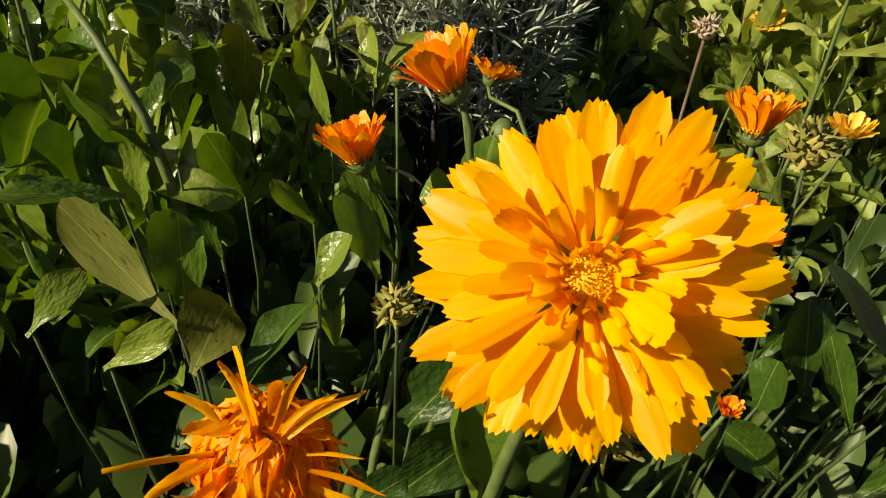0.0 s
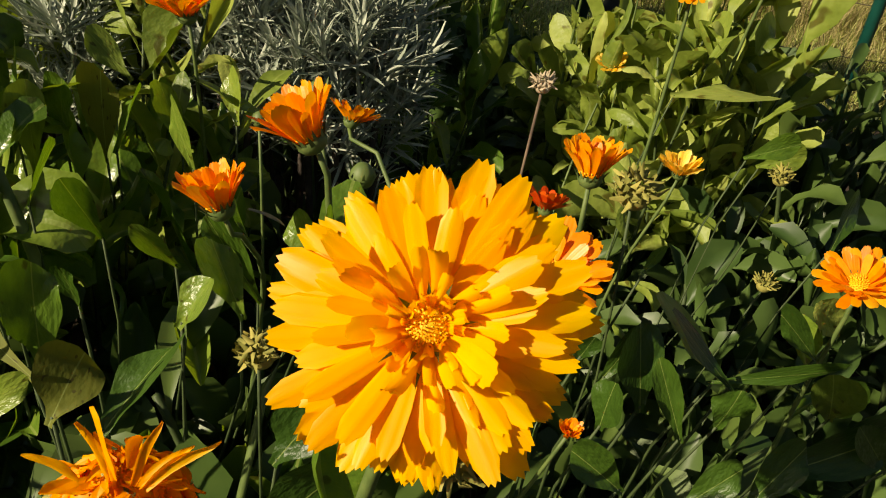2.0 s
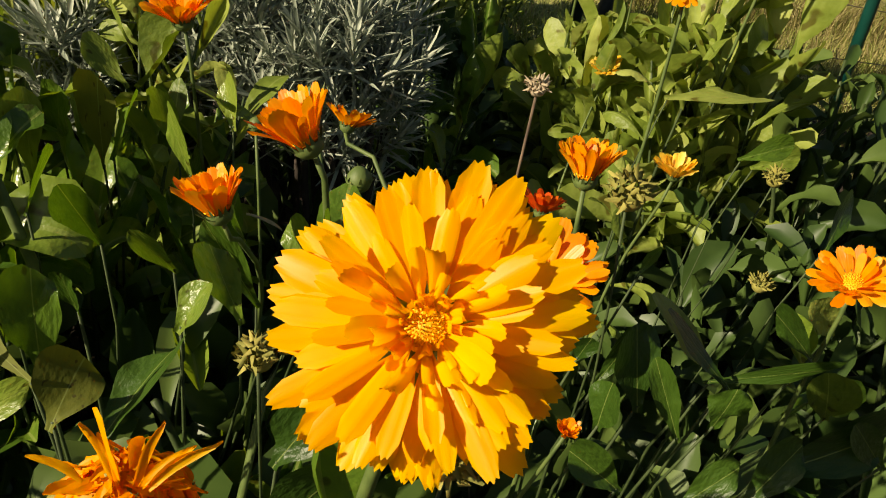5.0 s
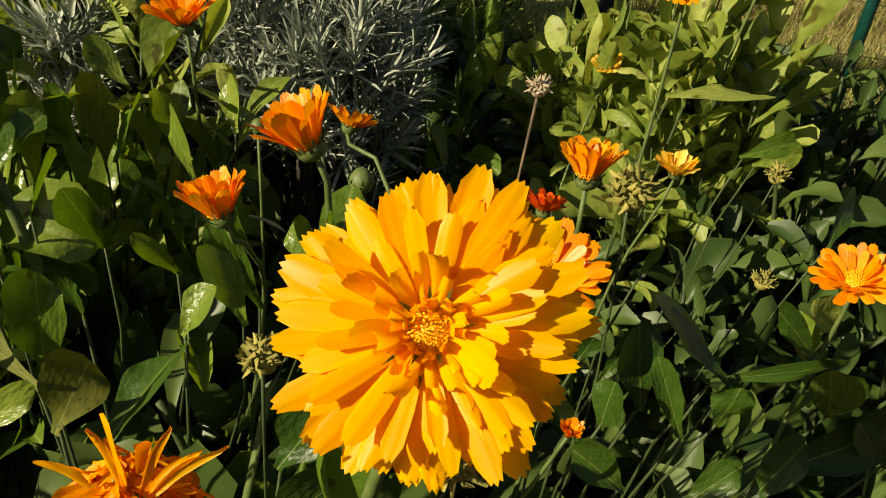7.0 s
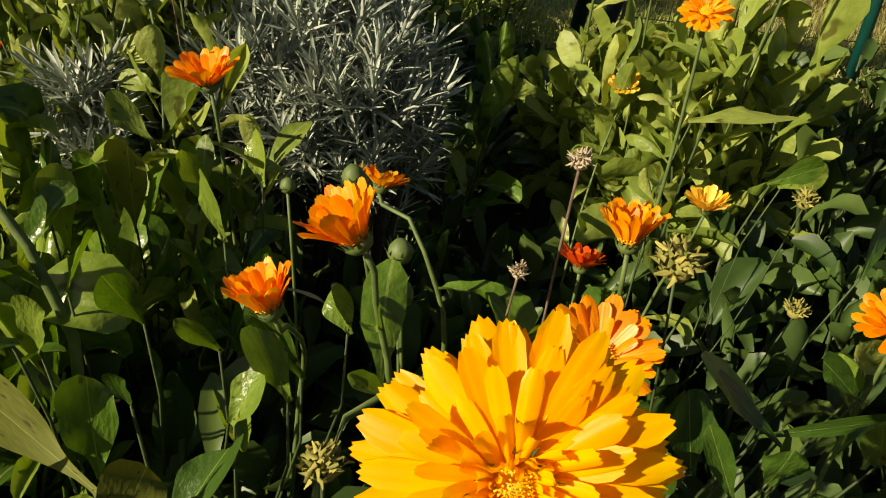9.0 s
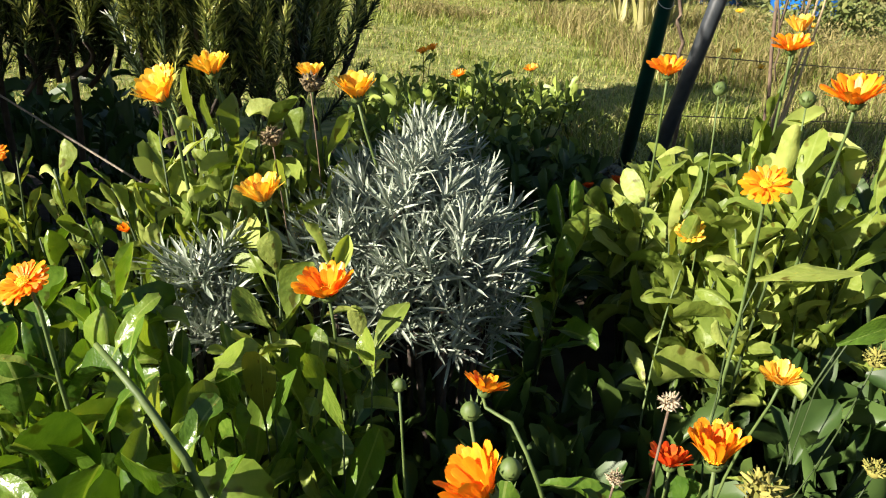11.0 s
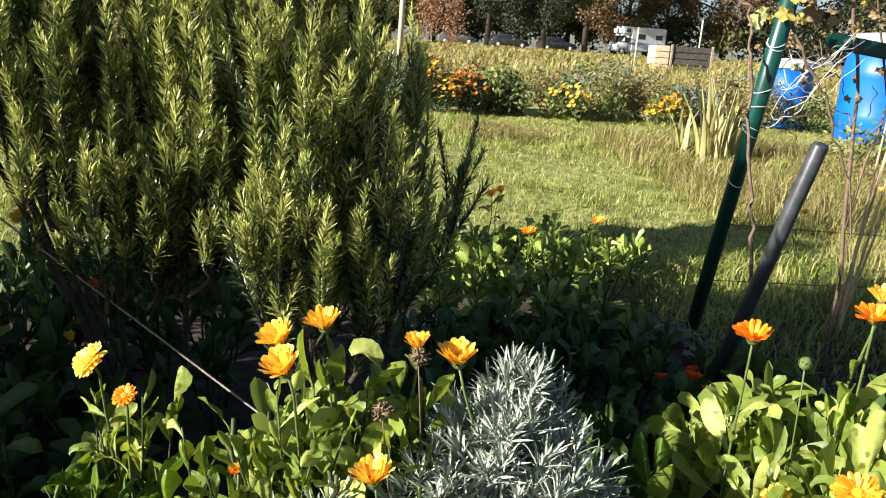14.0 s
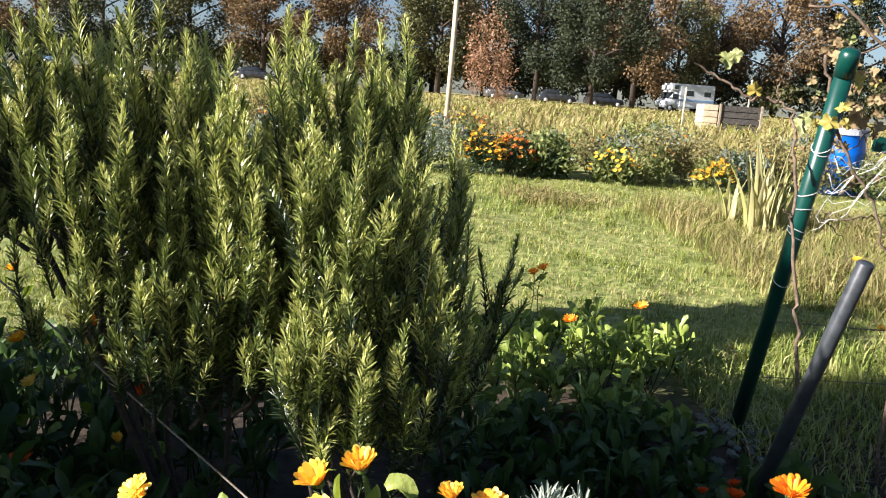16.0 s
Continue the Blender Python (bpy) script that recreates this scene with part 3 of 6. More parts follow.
rosemary((-0.46, 1.32, 0), [(-0.69, 1.26, 1.104), (-0.68, 1.32, 1.134), (-0.61, 1.28, 1.124), (-0.54, 1.32, 1.134), (-0.50, 1.36, 1.144), (-0.44, 1.32, 1.094), (-0.575, 1.14, 0.985), (-0.50, 1.14, 0.975), (-0.34, 1.21, 1.069), (-0.36, 1.18, 0.995), (-0.31, 1.16, 0.970), (-0.27, 1.14, 0.891),
         (-0.414, 1.13, 0.787), (-0.445, 1.11, 0.748), (-0.63, 1.16, 0.886), (-0.55, 1.14, 0.857), (-0.44, 1.20, 0.926), (-0.70, 1.22, 0.956), (-0.66, 1.16, 0.787), (-0.55, 1.13, 0.748), (-0.33, 1.14, 0.807), (-0.28, 1.14, 0.767), (-0.37, 1.13, 0.708), (-0.50, 1.13, 0.708), (-0.76, 1.24, 1.064), (-0.85, 1.32, 1.084), (-0.93, 1.41, 1.104), (-1.02, 1.46, 1.005), (-0.80, 1.50, 1.124), (-0.74, 1.22, 0.93), (-0.80, 1.27, 0.99), (-0.88, 1.34, 1.02)],
         0.50, 22, "tall bushy rosemary shrub with grey-green needles")


# ---- silver lavender ----
def silver_sprig(rng):
    s = Soup()
    s.add(*tube(bent((0, 0, -0.4), (0, 0, 0.4), (0, 0, 0), 3), 0.022, 5))
    for i in range(18):
        t = i / 17
        a = i * 2.4 + rng.uniform(-0.4, 0.4)
        el = radians(18 + 62 * t + rng.uniform(-10, 10))
        ln = rng.uniform(0.55, 0.9) * (1 - 0.25 * t)
        m = Matrix.Translation((0, 0, 0.45 * t - 0.15)) @ Matrix.Rotation(a, 4, "Z") @ Matrix.Rotation(-el, 4, "Y")
        w = 0.062
        v = []
        for k, (x, ww, z) in enumerate(((0, 0.5, 0), (0.35, 1.0, 0.0), (0.75, 0.95, -0.03), (1.0, 0.15, -0.08))):
            v += [(x * ln, -w * ww * 0.5, z * ln), (x * ln, 0, z * ln - 0.018), (x * ln, w * ww * 0.5, z * ln)]
        s.add(v, [(3 * k + j, 3 * k + 3 + j, 3 * k + 4 + j, 3 * k + 1 + j) for k in range(3) for j in range(2)], m)
    return s.mesh("sprig", [SILVER])


SILVERS = [silver_sprig(lib) for _ in range(6)]


def silver_bush(x, y, rx, ry, high, count, seed):
    rng = random.Random(seed)
    top = thing("lavender_bush", (x, y, 0), "silvery grey lavender mound with narrow felted leaves", "shrub", "lavender mounds")
    for k in range(7):
        a = k * 0.9
        child("stem", mesh_of("stem", *tube(bent((0, 0, 0), (0.6 * rx * math.cos(a), 0.6 * ry * math.sin(a), high * 0.7), (0, 0, -0.03)), 0.004, 5), BARK), top)
    for k in range(count):
        a, q = rng.uniform(0, 6.28), rng.random() ** 0.6
        z = high * (1 - 0.25 * q ** 2.4) * (0.72 + 0.34 * rng.random() ** 0.6)
        p = Vector((rx * q * math.cos(a), ry * q * math.sin(a), z - 0.03))
        lean = Vector((0.85 * q * math.cos(a) + rng.uniform(-0.4, 0.4), 0.85 * q * math.sin(a) + rng.uniform(-0.4, 0.4), 1))
        sc = rng.uniform(0.040, 0.070)
        child("sprig", rng.choice(SILVERS), top, Matrix.Translation(p) @ frame_of(lean, rng.uniform(0, 6)) @ Matrix.Scale(sc, 4))
    return top


silver_bush(0.180, 0.775, 0.075, 0.05, 0.42, 60, 31)
silver_bush(0.15, 0.85, 0.12, 0.11, 0.465, 150, 32)
silver_bush(0.060, 0.83, 0.06, 0.07, 0.43, 44, 33)
silver_bush(-0.09, 0.79, 0.05, 0.05, 0.385, 34, 34)
silver_bush(0.17, 1.02, 0.11, 0.10, 0.455, 100, 35)

# ---- the flowers of the near bed ----
HERO_AT = Vector((0.1525, 0.1475, 0.4430))
calendula(HERO_AT, (-0.26, -0.83, 0.49), 0.0408, "gold", [(21, 0.98, -13), (22, 0.97, -6), (21, 0.92, 0), (20, 0.85, 6), (18, 0.75, 12), (16, 0.63, 16), (14, 0.51, 20), (14, 0.40, 24), (14, 0.31, 32), (14, 0.24, 46)],
          "large fully double golden calendula bloom on a green stem", (0.135, 0.20), 1, disc=0.115, jitter=8, broad=0.86, sag=(0.0, 0.03, 0), leaves=3, stem_r=0.0027)
HALF = [(15, 1.0, 40), (13, 0.92, 52), (9, 0.75, 64)]
WIDE_CUP = [(14, 1.0, 46), (13, 0.95, 57), (10, 0.82, 68)]
OPEN = [(24, 0.95, 8), (20, 0.82, 22), (14, 0.6, 38)]
DEEP_CUP = [(13, 1.0, 56), (12, 0.96, 64), (9, 0.85, 73)]
CUP = [(13, 1.0, 62), (11, 0.92, 72), (7, 0.8, 80)]
calendula((0.091, 0.304, 0.399), (-0.35, 0.05, 0.92), 0.021, "orange", CUP, "small half-open orange calendula among dark leaves", (0.10, 0.43), 2, leaves=1, stem_r=0.0013, via=((0.108, 0.42, 0.24), (0.110, 0.385, 0.32), (0.101, 0.340, 0.365)))
calendula((0.126, 0.298, 0.436), (-0.55, 0.0, 0.82), 0.0235, "orange", CUP, "half-open orange calendula seen from the side", (0.16, 0.36), 3, leaves=2, stem_r=0.0016, via=((0.160, 0.34, 0.2), (0.152, 0.325, 0.33), (0.140, 0.310, 0.39)))
calendula((0.157, 0.458, 0.394), (0.25, 0.25, 0.9), 0.017, "orange", HALF, "deep orange calendula nodding behind another bloom", (0.21, 0.44), 4, leaves=1, stem_r=0.0014, via=((0.205, 0.43, 0.2), (0.201, 0.421, 0.30), (0.19, 0.413, 0.345), (0.172, 0.432, 0.384)))
calendula((0.271, 0.342, 0.415), (-0.05, 0.10, 1.0), 0.0225, "orange", CUP, "closing orange calendula cup on a stem", (0.29, 0.40), 5, stem_r=0.0015)
calendula((0.415, 0.506, 0.364), (-0.10, -0.10, 1.0), 0.0185, "yellow", WIDE_CUP, "small open yellow calendula among leaves", (0.40, 0.50), 6, stem_r=0.0013)
calendula((0.233, 0.272, 0.3935), (-0.12, -0.34, 0.92), 0.0245, "orange", [(17, 1.0, 32), (15, 0.92, 42), (10, 0.7, 54)], "orange calendula opening behind the big bloom", (0.10, 0.285), 7, stem_r=0.0016, leaves=2, via=((0.105, 0.285, 0.22), (0.119, 0.296, 0.325), (0.145, 0.314, 0.342), (0.197, 0.318, 0.360), (0.222, 0.298, 0.370)))
calendula((0.449, 0.335, 0.366), (-0.45, -0.25, 0.85), 0.022, "orange", [(16, 1.0, 30), (14, 0.9, 44), (11, 0.75, 58)], "open double orange calendula low in the bed", (0.47, 0.37), 8, stem_r=0.0016)
calendula((0.272, 0.395, 0.372), (0.1, 0.2, 1.0), 0.016, "red", HALF, "shaded red-orange calendula deep in the leaves", (0.28, 0.42), 9, stem_r=0.0013)
calendula((0.240, 0.228, 0.342), (-0.1, -0.3, 0.9), 0.007, "orange", CUP, "tiny orange calendula bud just opening", (0.24, 0.26), 10, leaves=1, stem_r=0.0010)
calendula((0.046, 0.555, 0.427), (-0.20, -0.20, 0.95), 0.025, "orange", WIDE_CUP, "orange calendula standing out of the leaves", (0.06, 0.62), 11, stem_r=0.0015)
calendula((-0.017, 0.723, 0.451), (-0.20, -0.05, 0.98), 0.027, "yellow", DEEP_CUP, "golden calendula cup seen from the side", (0.0, 0.78), 12, stem_r=0.0015)
calendula((0.467, 0.670, 0.485), (-0.35, -0.40, 0.80), 0.0215, "orange", [(20, 1.0, 8), (16, 0.85, 26), (10, 0.6, 45)], "open orange calendula above pale leaves", (0.44, 0.70), 13, stem_r=0.0018)
calendula((0.588, 0.737, 0.555), (-0.20, -0.15, 0.97), 0.032, "orange", WIDE_CUP, "half-open orange calendula on a tall stem", (0.60, 0.80), 14, stem_r=0.0018)
calendula((0.458, 0.917, 0.553), (-0.10, -0.15, 0.98), 0.026, "orange", WIDE_CUP, "orange calendula above a curled leaf", (0.48, 0.98), 15, stem_r=0.0017)
calendula((0.482, 0.835, 0.371), (-0.35, -0.45, 0.8), 0.019, "yellow", HALF, "small pale yellow calendula among broad leaves", (0.40, 0.70), 16, stem_r=0.0013)
calendula((0.613, 0.916, 0.587), (-0.2, -0.2, 0.95), 0.024, "orange", HALF, "orange calendula with ragged petals", (0.64, 1.0), 17)
calendula((0.629, 0.930, 0.608), (-0.1, 0.0, 1.0), 0.023, "yellow", CUP, "golden calendula with ragged spent petals", (0.65, 1.02), 18)
calendula((-0.145, 0.929, 0.520), (-0.45, -0.25, 0.85), 0.029, "yellow", DEEP_CUP, "pale yellow calendula in full sun", (-0.10, 0.93), 19)
calendula((-0.124, 0.820, 0.528), (-0.40, -0.30, 0.85), 0.029, "yellow", DEEP_CUP, "pale yellow calendula touching its neighbour", (-0.08, 0.90), 20)
calendula((-0.091, 0.941, 0.537), (-0.20, -0.10, 0.97), 0.028, "yellow", DEEP_CUP, "yellow calendula cup above green leaves", (-0.06, 1.0), 23)
calendula((0.026, 0.864, 0.545), (-0.15, -0.05, 1.0), 0.021, "yellow", CUP, "ragged yellow calendula with spent brown base", (0.03, 0.94), 24)
calendula((0.076, 0.867, 0.527), (-0.15, -0.20, 0.97), 0.029, "yellow", DEEP_CUP, "golden calendula cup on a long bare stem", (0.17, 0.84), 25, leaves=0)
calendula((-0.239, 0.589, 0.433), (-0.25, -0.20, 0.95), 0.029, "orange", WIDE_CUP, "bright orange calendula at the bed's edge", (-0.21, 0.60), 26)
calendula((-0.179, 0.557, 0.439), (-0.35, -0.45, 0.8), 0.019, "orange", OPEN, "orange calendula with flat open petals", (-0.16, 0.58), 27)
calendula((-0.395, 0.955, 0.474), (-0.50, -0.45, 0.65), 0.024, "yellow", OPEN, "pale yellow calendula facing the sun", (-0.38, 1.05), 28)
calendula((-0.191, 0.883, 0.361), (-0.3, -0.4, 0.85), 0.011, "orange", CUP, "small orange calendula bud opening", (-0.16, 0.82), 29)
calendula((-0.341, 0.925, 0.440), (-0.2, -0.5, 0.8), 0.015, "orange", OPEN, "faded rusty orange calendula", (-0.32, 0.97), 30)
calendula((-0.573, 1.443, 0.405), (-0.1, -0.2, 1.0), 0.023, "red", HALF, "shaded red-orange calendula by the cord", (-0.56, 1.48), 31, far=True)
calendula((-0.630, 1.456, 0.297), (-0.1, -0.3, 1.0), 0.018, "yellow", CUP, "shaded dull yellow calendula in dark leaves", (-0.62, 1.49), 32, far=True)
calendula((-0.859, 1.781, 0.457), (-0.3, -0.3, 0.9), 0.022, "yellow", OPEN, "yellow calendula under the rosemary", (-0.84, 1.82), 33, far=True)
calendula((-0.756, 1.632, 0.480), (-0.3, -0.3, 0.9), 0.024, "orange", HALF, "orange calendula under the rosemary", (-0.74, 1.67), 34, far=True)
calendula((-0.789, 1.621, 0.502), (-0.3, -0.4, 0.85), 0.022, "yellow", OPEN, "yellow calendula near the cord", (-0.78, 1.66), 35, far=True)
calendula((-0.820, 1.763, 0.388), (-0.3, -0.3, 0.9), 0.022, "yellow", HALF, "golden calendula near the cord", (-0.81, 1.80), 36, far=True)
calendula((-0.741, 1.671, 0.381), (-0.1, -0.2, 1.0), 0.019, "red", HALF, "red-orange calendula near the cord", (-0.73, 1.71), 37, far=True)
calendula((-0.770, 1.351, 0.301), (-0.2, -0.3, 0.9), 0.022, "red", OPEN, "deep orange calendula in shade", (-0.76, 1.39), 38, far=True)
calendula((-0.830, 1.503, 0.384), (-0.3, -0.3, 0.9), 0.02, "yellow", HALF, "yellow calendula at the bed's far side", (-0.82, 1.54), 39, far=True)
calendula((-0.848, 1.503, 0.478), (-0.4, -0.3, 0.85), 0.022, "yellow", HALF, "golden calendula at the bed's far side", (-0.84, 1.54), 40, far=True)
calendula((-1.211, 2.131, 0.462), (-0.4, -0.3, 0.85), 0.024, "yellow", HALF, "yellow calendula beside the rosemary", (-1.20, 2.18), 41, far=True)
for k, (x, y, z, r) in enumerate(((0.646, 1.519, 0.234, 0.022), (0.675, 1.495, 0.217, 0.018), (0.604, 1.586, 0.205, 0.015), (0.704, 1.491, 0.216, 0.020), (0.691, 1.632, 0.205, 0.016))):
    calendula((x, y, z), (0.1 - 0.1 * k, 0.1, 1.0), r, "red", HALF, "small shaded red-orange calendula near the post", (x + 0.01, y + 0.04), 50 + k, leaves=1, stem_r=0.0012, far=True)
for k, (x, y, z, r) in enumerate(((0.462, 2.64, 0.285, 0.026), (0.801, 3.0, 0.260, 0.028), (0.436, 3.60, 0.240, 0.028), (0.492, 3.69, 0.246, 0.030))):
    calendula((x, y, z), (-0.3, -0.3, 0.9), r, "orange", [(16, 1.0, 25), (12, 0.8, 45)], "orange calendula at the lawn's edge", (x, y + 0.05), 60 + k, far=True)


# ---- spent heads and buds ----
def spent_flower(at, root, seed):
    """The shrivelled bloom: limp petals draped over a seed head, with a few stiff ones standing out."""
    rng = random.Random(seed)
    top = thing("wilted_calendula", (root[0], root[1], 0), "wilted orange calendula with limp twisted petals", "flower", FLOWERS)
    at = Vector(at) - Vector(top.location)
    m0 = Matrix.Translation(at) @ frame_of((0.02, -0.12, 1), 0.3)
    tagged(child("seed_head", dome_florets(0.011, 0.010, 60, rng, 0.0022).mesh("seed_head", SEEDY), top, m0 @ Matrix.Translation((0, 0, -0.012))), kind="stuff")
    child("calyx", calyx(0.0135, 0.012, rng).mesh("calyx", SEEDY), top, m0 @ Matrix.Translation((0, 0, -0.012)))
    cap = Soup()
    cap.add([((0.0145 - 0.0012 * (i == 0) * math.cos(7 * w)) * r * math.cos(w), (0.0145 - 0.0012 * (i == 0) * math.sin(5 * w)) * r * math.sin(w), 0.0115 * (1 - r * r) - 0.004 + 0.0016 * r * math.sin(9 * w + 4 * r) + rng.uniform(-0.0005, 0.0005))
             for i, r in enumerate((1.0, 0.86, 0.68, 0.48, 0.26, 0.08)) for w in [2 * math.pi * k / 40 for k in range(40)]],
            [(i * 40 + k, i * 40 + (k + 1) % 40, i * 40 + 40 + (k + 1) % 40, i * 40 + 40 + k) for i in range(5) for k in range(40)] + [tuple(range(200, 240))])
    child("corolla", cap.mesh("corolla", PETAL_LIMP), top, m0)
    for k in range(190):
        q = math.sqrt((k + 0.5) / 190)
        ln = rng.uniform(0.011, 0.016) * (0.6 + 0.4 * q)
        e = radians(18 - 70 * q + rng.uniform(-20, 20))
        m = m0 @ Matrix.Rotation(k * 2.4 + rng.uniform(-0.3, 0.3), 4, "Z") @ Matrix.Translation((0.0138 * q, 0, 0.0105 * (1 - q * q) - 0.001))
        m = m @ Matrix.Rotation(rng.uniform(-1.4, 1.4) * (1.2 - q), 4, "Z") @ Matrix.Rotation(-e, 4, "Y") @ Matrix.Rotation(rng.uniform(-0.8, 0.8), 4, "X")
        child("petal", rng.choice(DRAPED if rng.random() < 0.72 else LIMP), top, m @ Matrix.Diagonal((ln, ln * rng.uniform(1.4, 2.5), ln, 1)))
    for az, reach, ln, wide in ((142, 0.010, 0.013, 1.5), (101, 0.006, 0.018, 1.6), (110, 0.006, 0.016, 1.2), (105, 0.004, 0.014, 1.3), (68, 0.005, 0.017, 1.2), (42, 0.007, 0.020, 1.35), (47, 0.006, 0.016, 1.2), (188, 0.009, 0.022, 1.2), (6, 0.010, 0.012, 0.9), (-24, 0.010, 0.020, 1.2), (-50, 0.011, 0.016, 1.0), (222, 0.012, 0.016, 1.1), (204, 0.006, 0.020, 1.7), (-34, 0.007, 0.017, 1.6), (236, 0.011, 0.014, 1.1), (-12, 0.011, 0.017, 0.9)):
        c, w = math.cos(radians(az)), math.sin(radians(az))
        d = Vector((c, 0.30 * w - 0.12, 0.92 * w))
        m = Matrix.Translation(at + d * reach + Vector((0, -0.006, 0.004))) @ d.to_track_quat("X", "Z").to_matrix().to_4x4() @ Matrix.Rotation(1.2 + rng.uniform(-0.6, 0.6), 4, "X")
        child("petal", rng.choice(STIFF), top, m @ Matrix.Diagonal((ln, ln * wide * 0.8, ln, 1)))
    child("stem", mesh_of("stem", *tube(bent((0, 0, 0), at - Vector((0, 0, 0.022)), (0.01, 0, 0)), 0.0024, 7), STEM), top)
    return top


def limp_shape(rng, twist=2.4, bend=(-2.2, 0.8)):
    v, f = [], []
    tw, cv, ph = rng.uniform(-twist, twist), rng.uniform(*bend), rng.uniform(0, 6)
    x, z, ang = 0.0, 0.0, 0.0
    for i in range(9):
        t = i / 8
        w = 0.13 * (0.5 + 0.6 * math.sin(math.pi * t ** 0.8)) * (1 if i < 8 else 0.25)
        for s in (-1, 0, 1):
            c, q = math.cos(tw * t + 0.15 * math.sin(9 * t + ph)), math.sin(tw * t + 0.15 * math.sin(9 * t + ph))
            v.append((x, s * w * 0.5 * c + 0.04 * math.sin(5 * t + ph), z + s * w * 0.5 * q + 0.05 * abs(s)))
        ang += cv / 8
        x += math.cos(ang) / 8
        z += math.sin(ang) / 8
    for i in range(8):
        for j in range(2):
            f.append((3 * i + j, 3 * i + 3 + j, 3 * i + 4 + j, 3 * i + 1 + j))
    return v, f


SEEDY = sheet_material("seed_head", [(0.2, (0.20, 0.21, 0.04)), (0.8, (0.50, 0.44, 0.11))], 300, 0.8, 0.1, per="island")
PETAL_LIMP = sheet_material("wilted_petal", [(0.15, (0.93, 0.30, 0.003)), (0.6, (0.97, 0.45, 0.005)), (0.9, (0.98, 0.62, 0.02))], 4, 0.45, 0.5, (1.0, 0.8, 0.3), bump=0.15, depth=0.01, spec=0.2, ribs=-70.0)
LIMP = [mesh_of("petal", *limp_shape(lib), PETAL_LIMP) for _ in range(12)]
DRAPED = [mesh_of("petal", *limp_shape(lib, 0.8, (-2.4, -0.9)), PETAL_LIMP) for _ in range(8)]
STIFF = [mesh_of("petal", *limp_shape(lib, 1.0, (-0.5, 0.5)), PETAL_LIMP) for _ in range(6)]
spent_flower((0.0850, 0.128, 0.4060), (0.06, 0.18), 71)

SPENT = sheet_material("spent_head", [(0.2, (0.14, 0.10, 0.05)), (0.8, (0.36, 0.28, 0.15))], 300, 0.85, 0.1, per="island")


def seed_pod(at, root, seed, mats, label, size=0.010, ragged=True):
    rng = random.Random(seed)
    top = thing("calendula_seed_head", (root[0], root[1], 0), label, "seed head", "spent calendula heads")
    at = Vector(at) - Vector(top.location)
    m0 = Matrix.Translation(at) @ frame_of((rng.uniform(-0.4, 0.4), rng.uniform(-0.5, 0.1), 1), 0)
    s = Soup()
    for i in range(46):
        a, q = i * 2.4, math.sqrt((i + 0.5) / 46)
        p = Vector((size * q * math.cos(a), size * q * math.sin(a), size * 0.9 * (1 - q * q)))
        m = Matrix.Translation(p) @ frame_of((p.x, p.y, size * 0.4), rng.random() * 6) @ Matrix.Rotation(rng.uniform(-0.6, 0.6), 4, "X")
        h, w = size * rng.uniform(0.4, 0.7) * (1.4 if ragged and i % 4 == 0 else 1), size * 0.17
        s.add([(-w, 0, 0), (w * 0.5, w, 0), (w * 0.5, -w, 0), (-w * 0.4 + h * 0.3, 0, h * 0.6), (h * 0.55, w * 0.3, h), (h * 0.5, -w * 0.3, h)],
              [(0, 1, 3), (1, 2, 3), (2, 0, 3), (1, 4, 3), (4, 5, 3), (5, 2, 3)], m)
    tagged(child("seed_head", s.mesh("seed_head", mats), top, m0), kind="stuff")
    tagged(child("calyx", calyx(size * 0.8, size * 0.8, rng, 10).mesh("calyx", mats), top, m0), kind="stuff")
    child("stem", mesh_of("stem", *tube(bent((0, 0, 0), at - Vector((0, 0, size * 0.6)), (rng.uniform(-0.03, 0.03), 0, 0)), 0.0008, 6), STEM_DARK if mats is SEEDY else TWIG), top)


seed_pod((0.232, 0.332, 0.461), (0.30, 0.42), 80, DRY, "dry papery pale seed head on a thin stem", 0.005)
seed_pod((0.226, 0.374, 0.379), (0.20, 0.41), 81, DRY, "dry papery seed head low in the bed", 0.0045)
seed_pod((0.276, 0.300, 0.424), (0.25, 0.33), 82, SEEDY, "green ripening calendula seed head", 0.010, False)
seed_pod((0.546, 0.564, 0.348), (0.45, 0.62), 83, SEEDY, "pale drooping calendula seed head on a stalk", 0.009)
seed_pod((0.518, 0.498, 0.276), (0.46, 0.53), 84, SEEDY, "pale drooping calendula seed head on a stalk", 0.008)
seed_pod((0.112, 0.232, 0.374), (0.13, 0.36), 85, SEEDY, "curled yellow-green calendula seed head", 0.0075, False)
seed_pod((0.026, 0.829, 0.545), (0.035, 0.95), 86, SPENT, "brown spent base of a ragged bloom", 0.010, False)
seed_pod((-0.012, 0.788, 0.496), (-0.01, 0.85), 87, SPENT, "brown spent calendula head", 0.010, False)
seed_pod((0.170, 0.160, 0.390), (0.17, 0.20), 88, SEEDY, "pale seed head below the big bloom", 0.009, False)


# ---- the nearest leaves, each on its own stalk ----
near_rng = random.Random(19)
NEAR = {k: thing("calendula_plant", (x, y, 0), lab, "plant", "calendula plants of the bed") for k, x, y, lab in (
    ("west", -0.02, 0.46, "calendula plant with long dark and spotted leaves"), ("mid", 0.08, 0.30, "calendula plant with broad leaves below the big bloom"), ("east", 0.36, 0.34, "calendula plant with pale toothed leaves beside the big bloom"))}


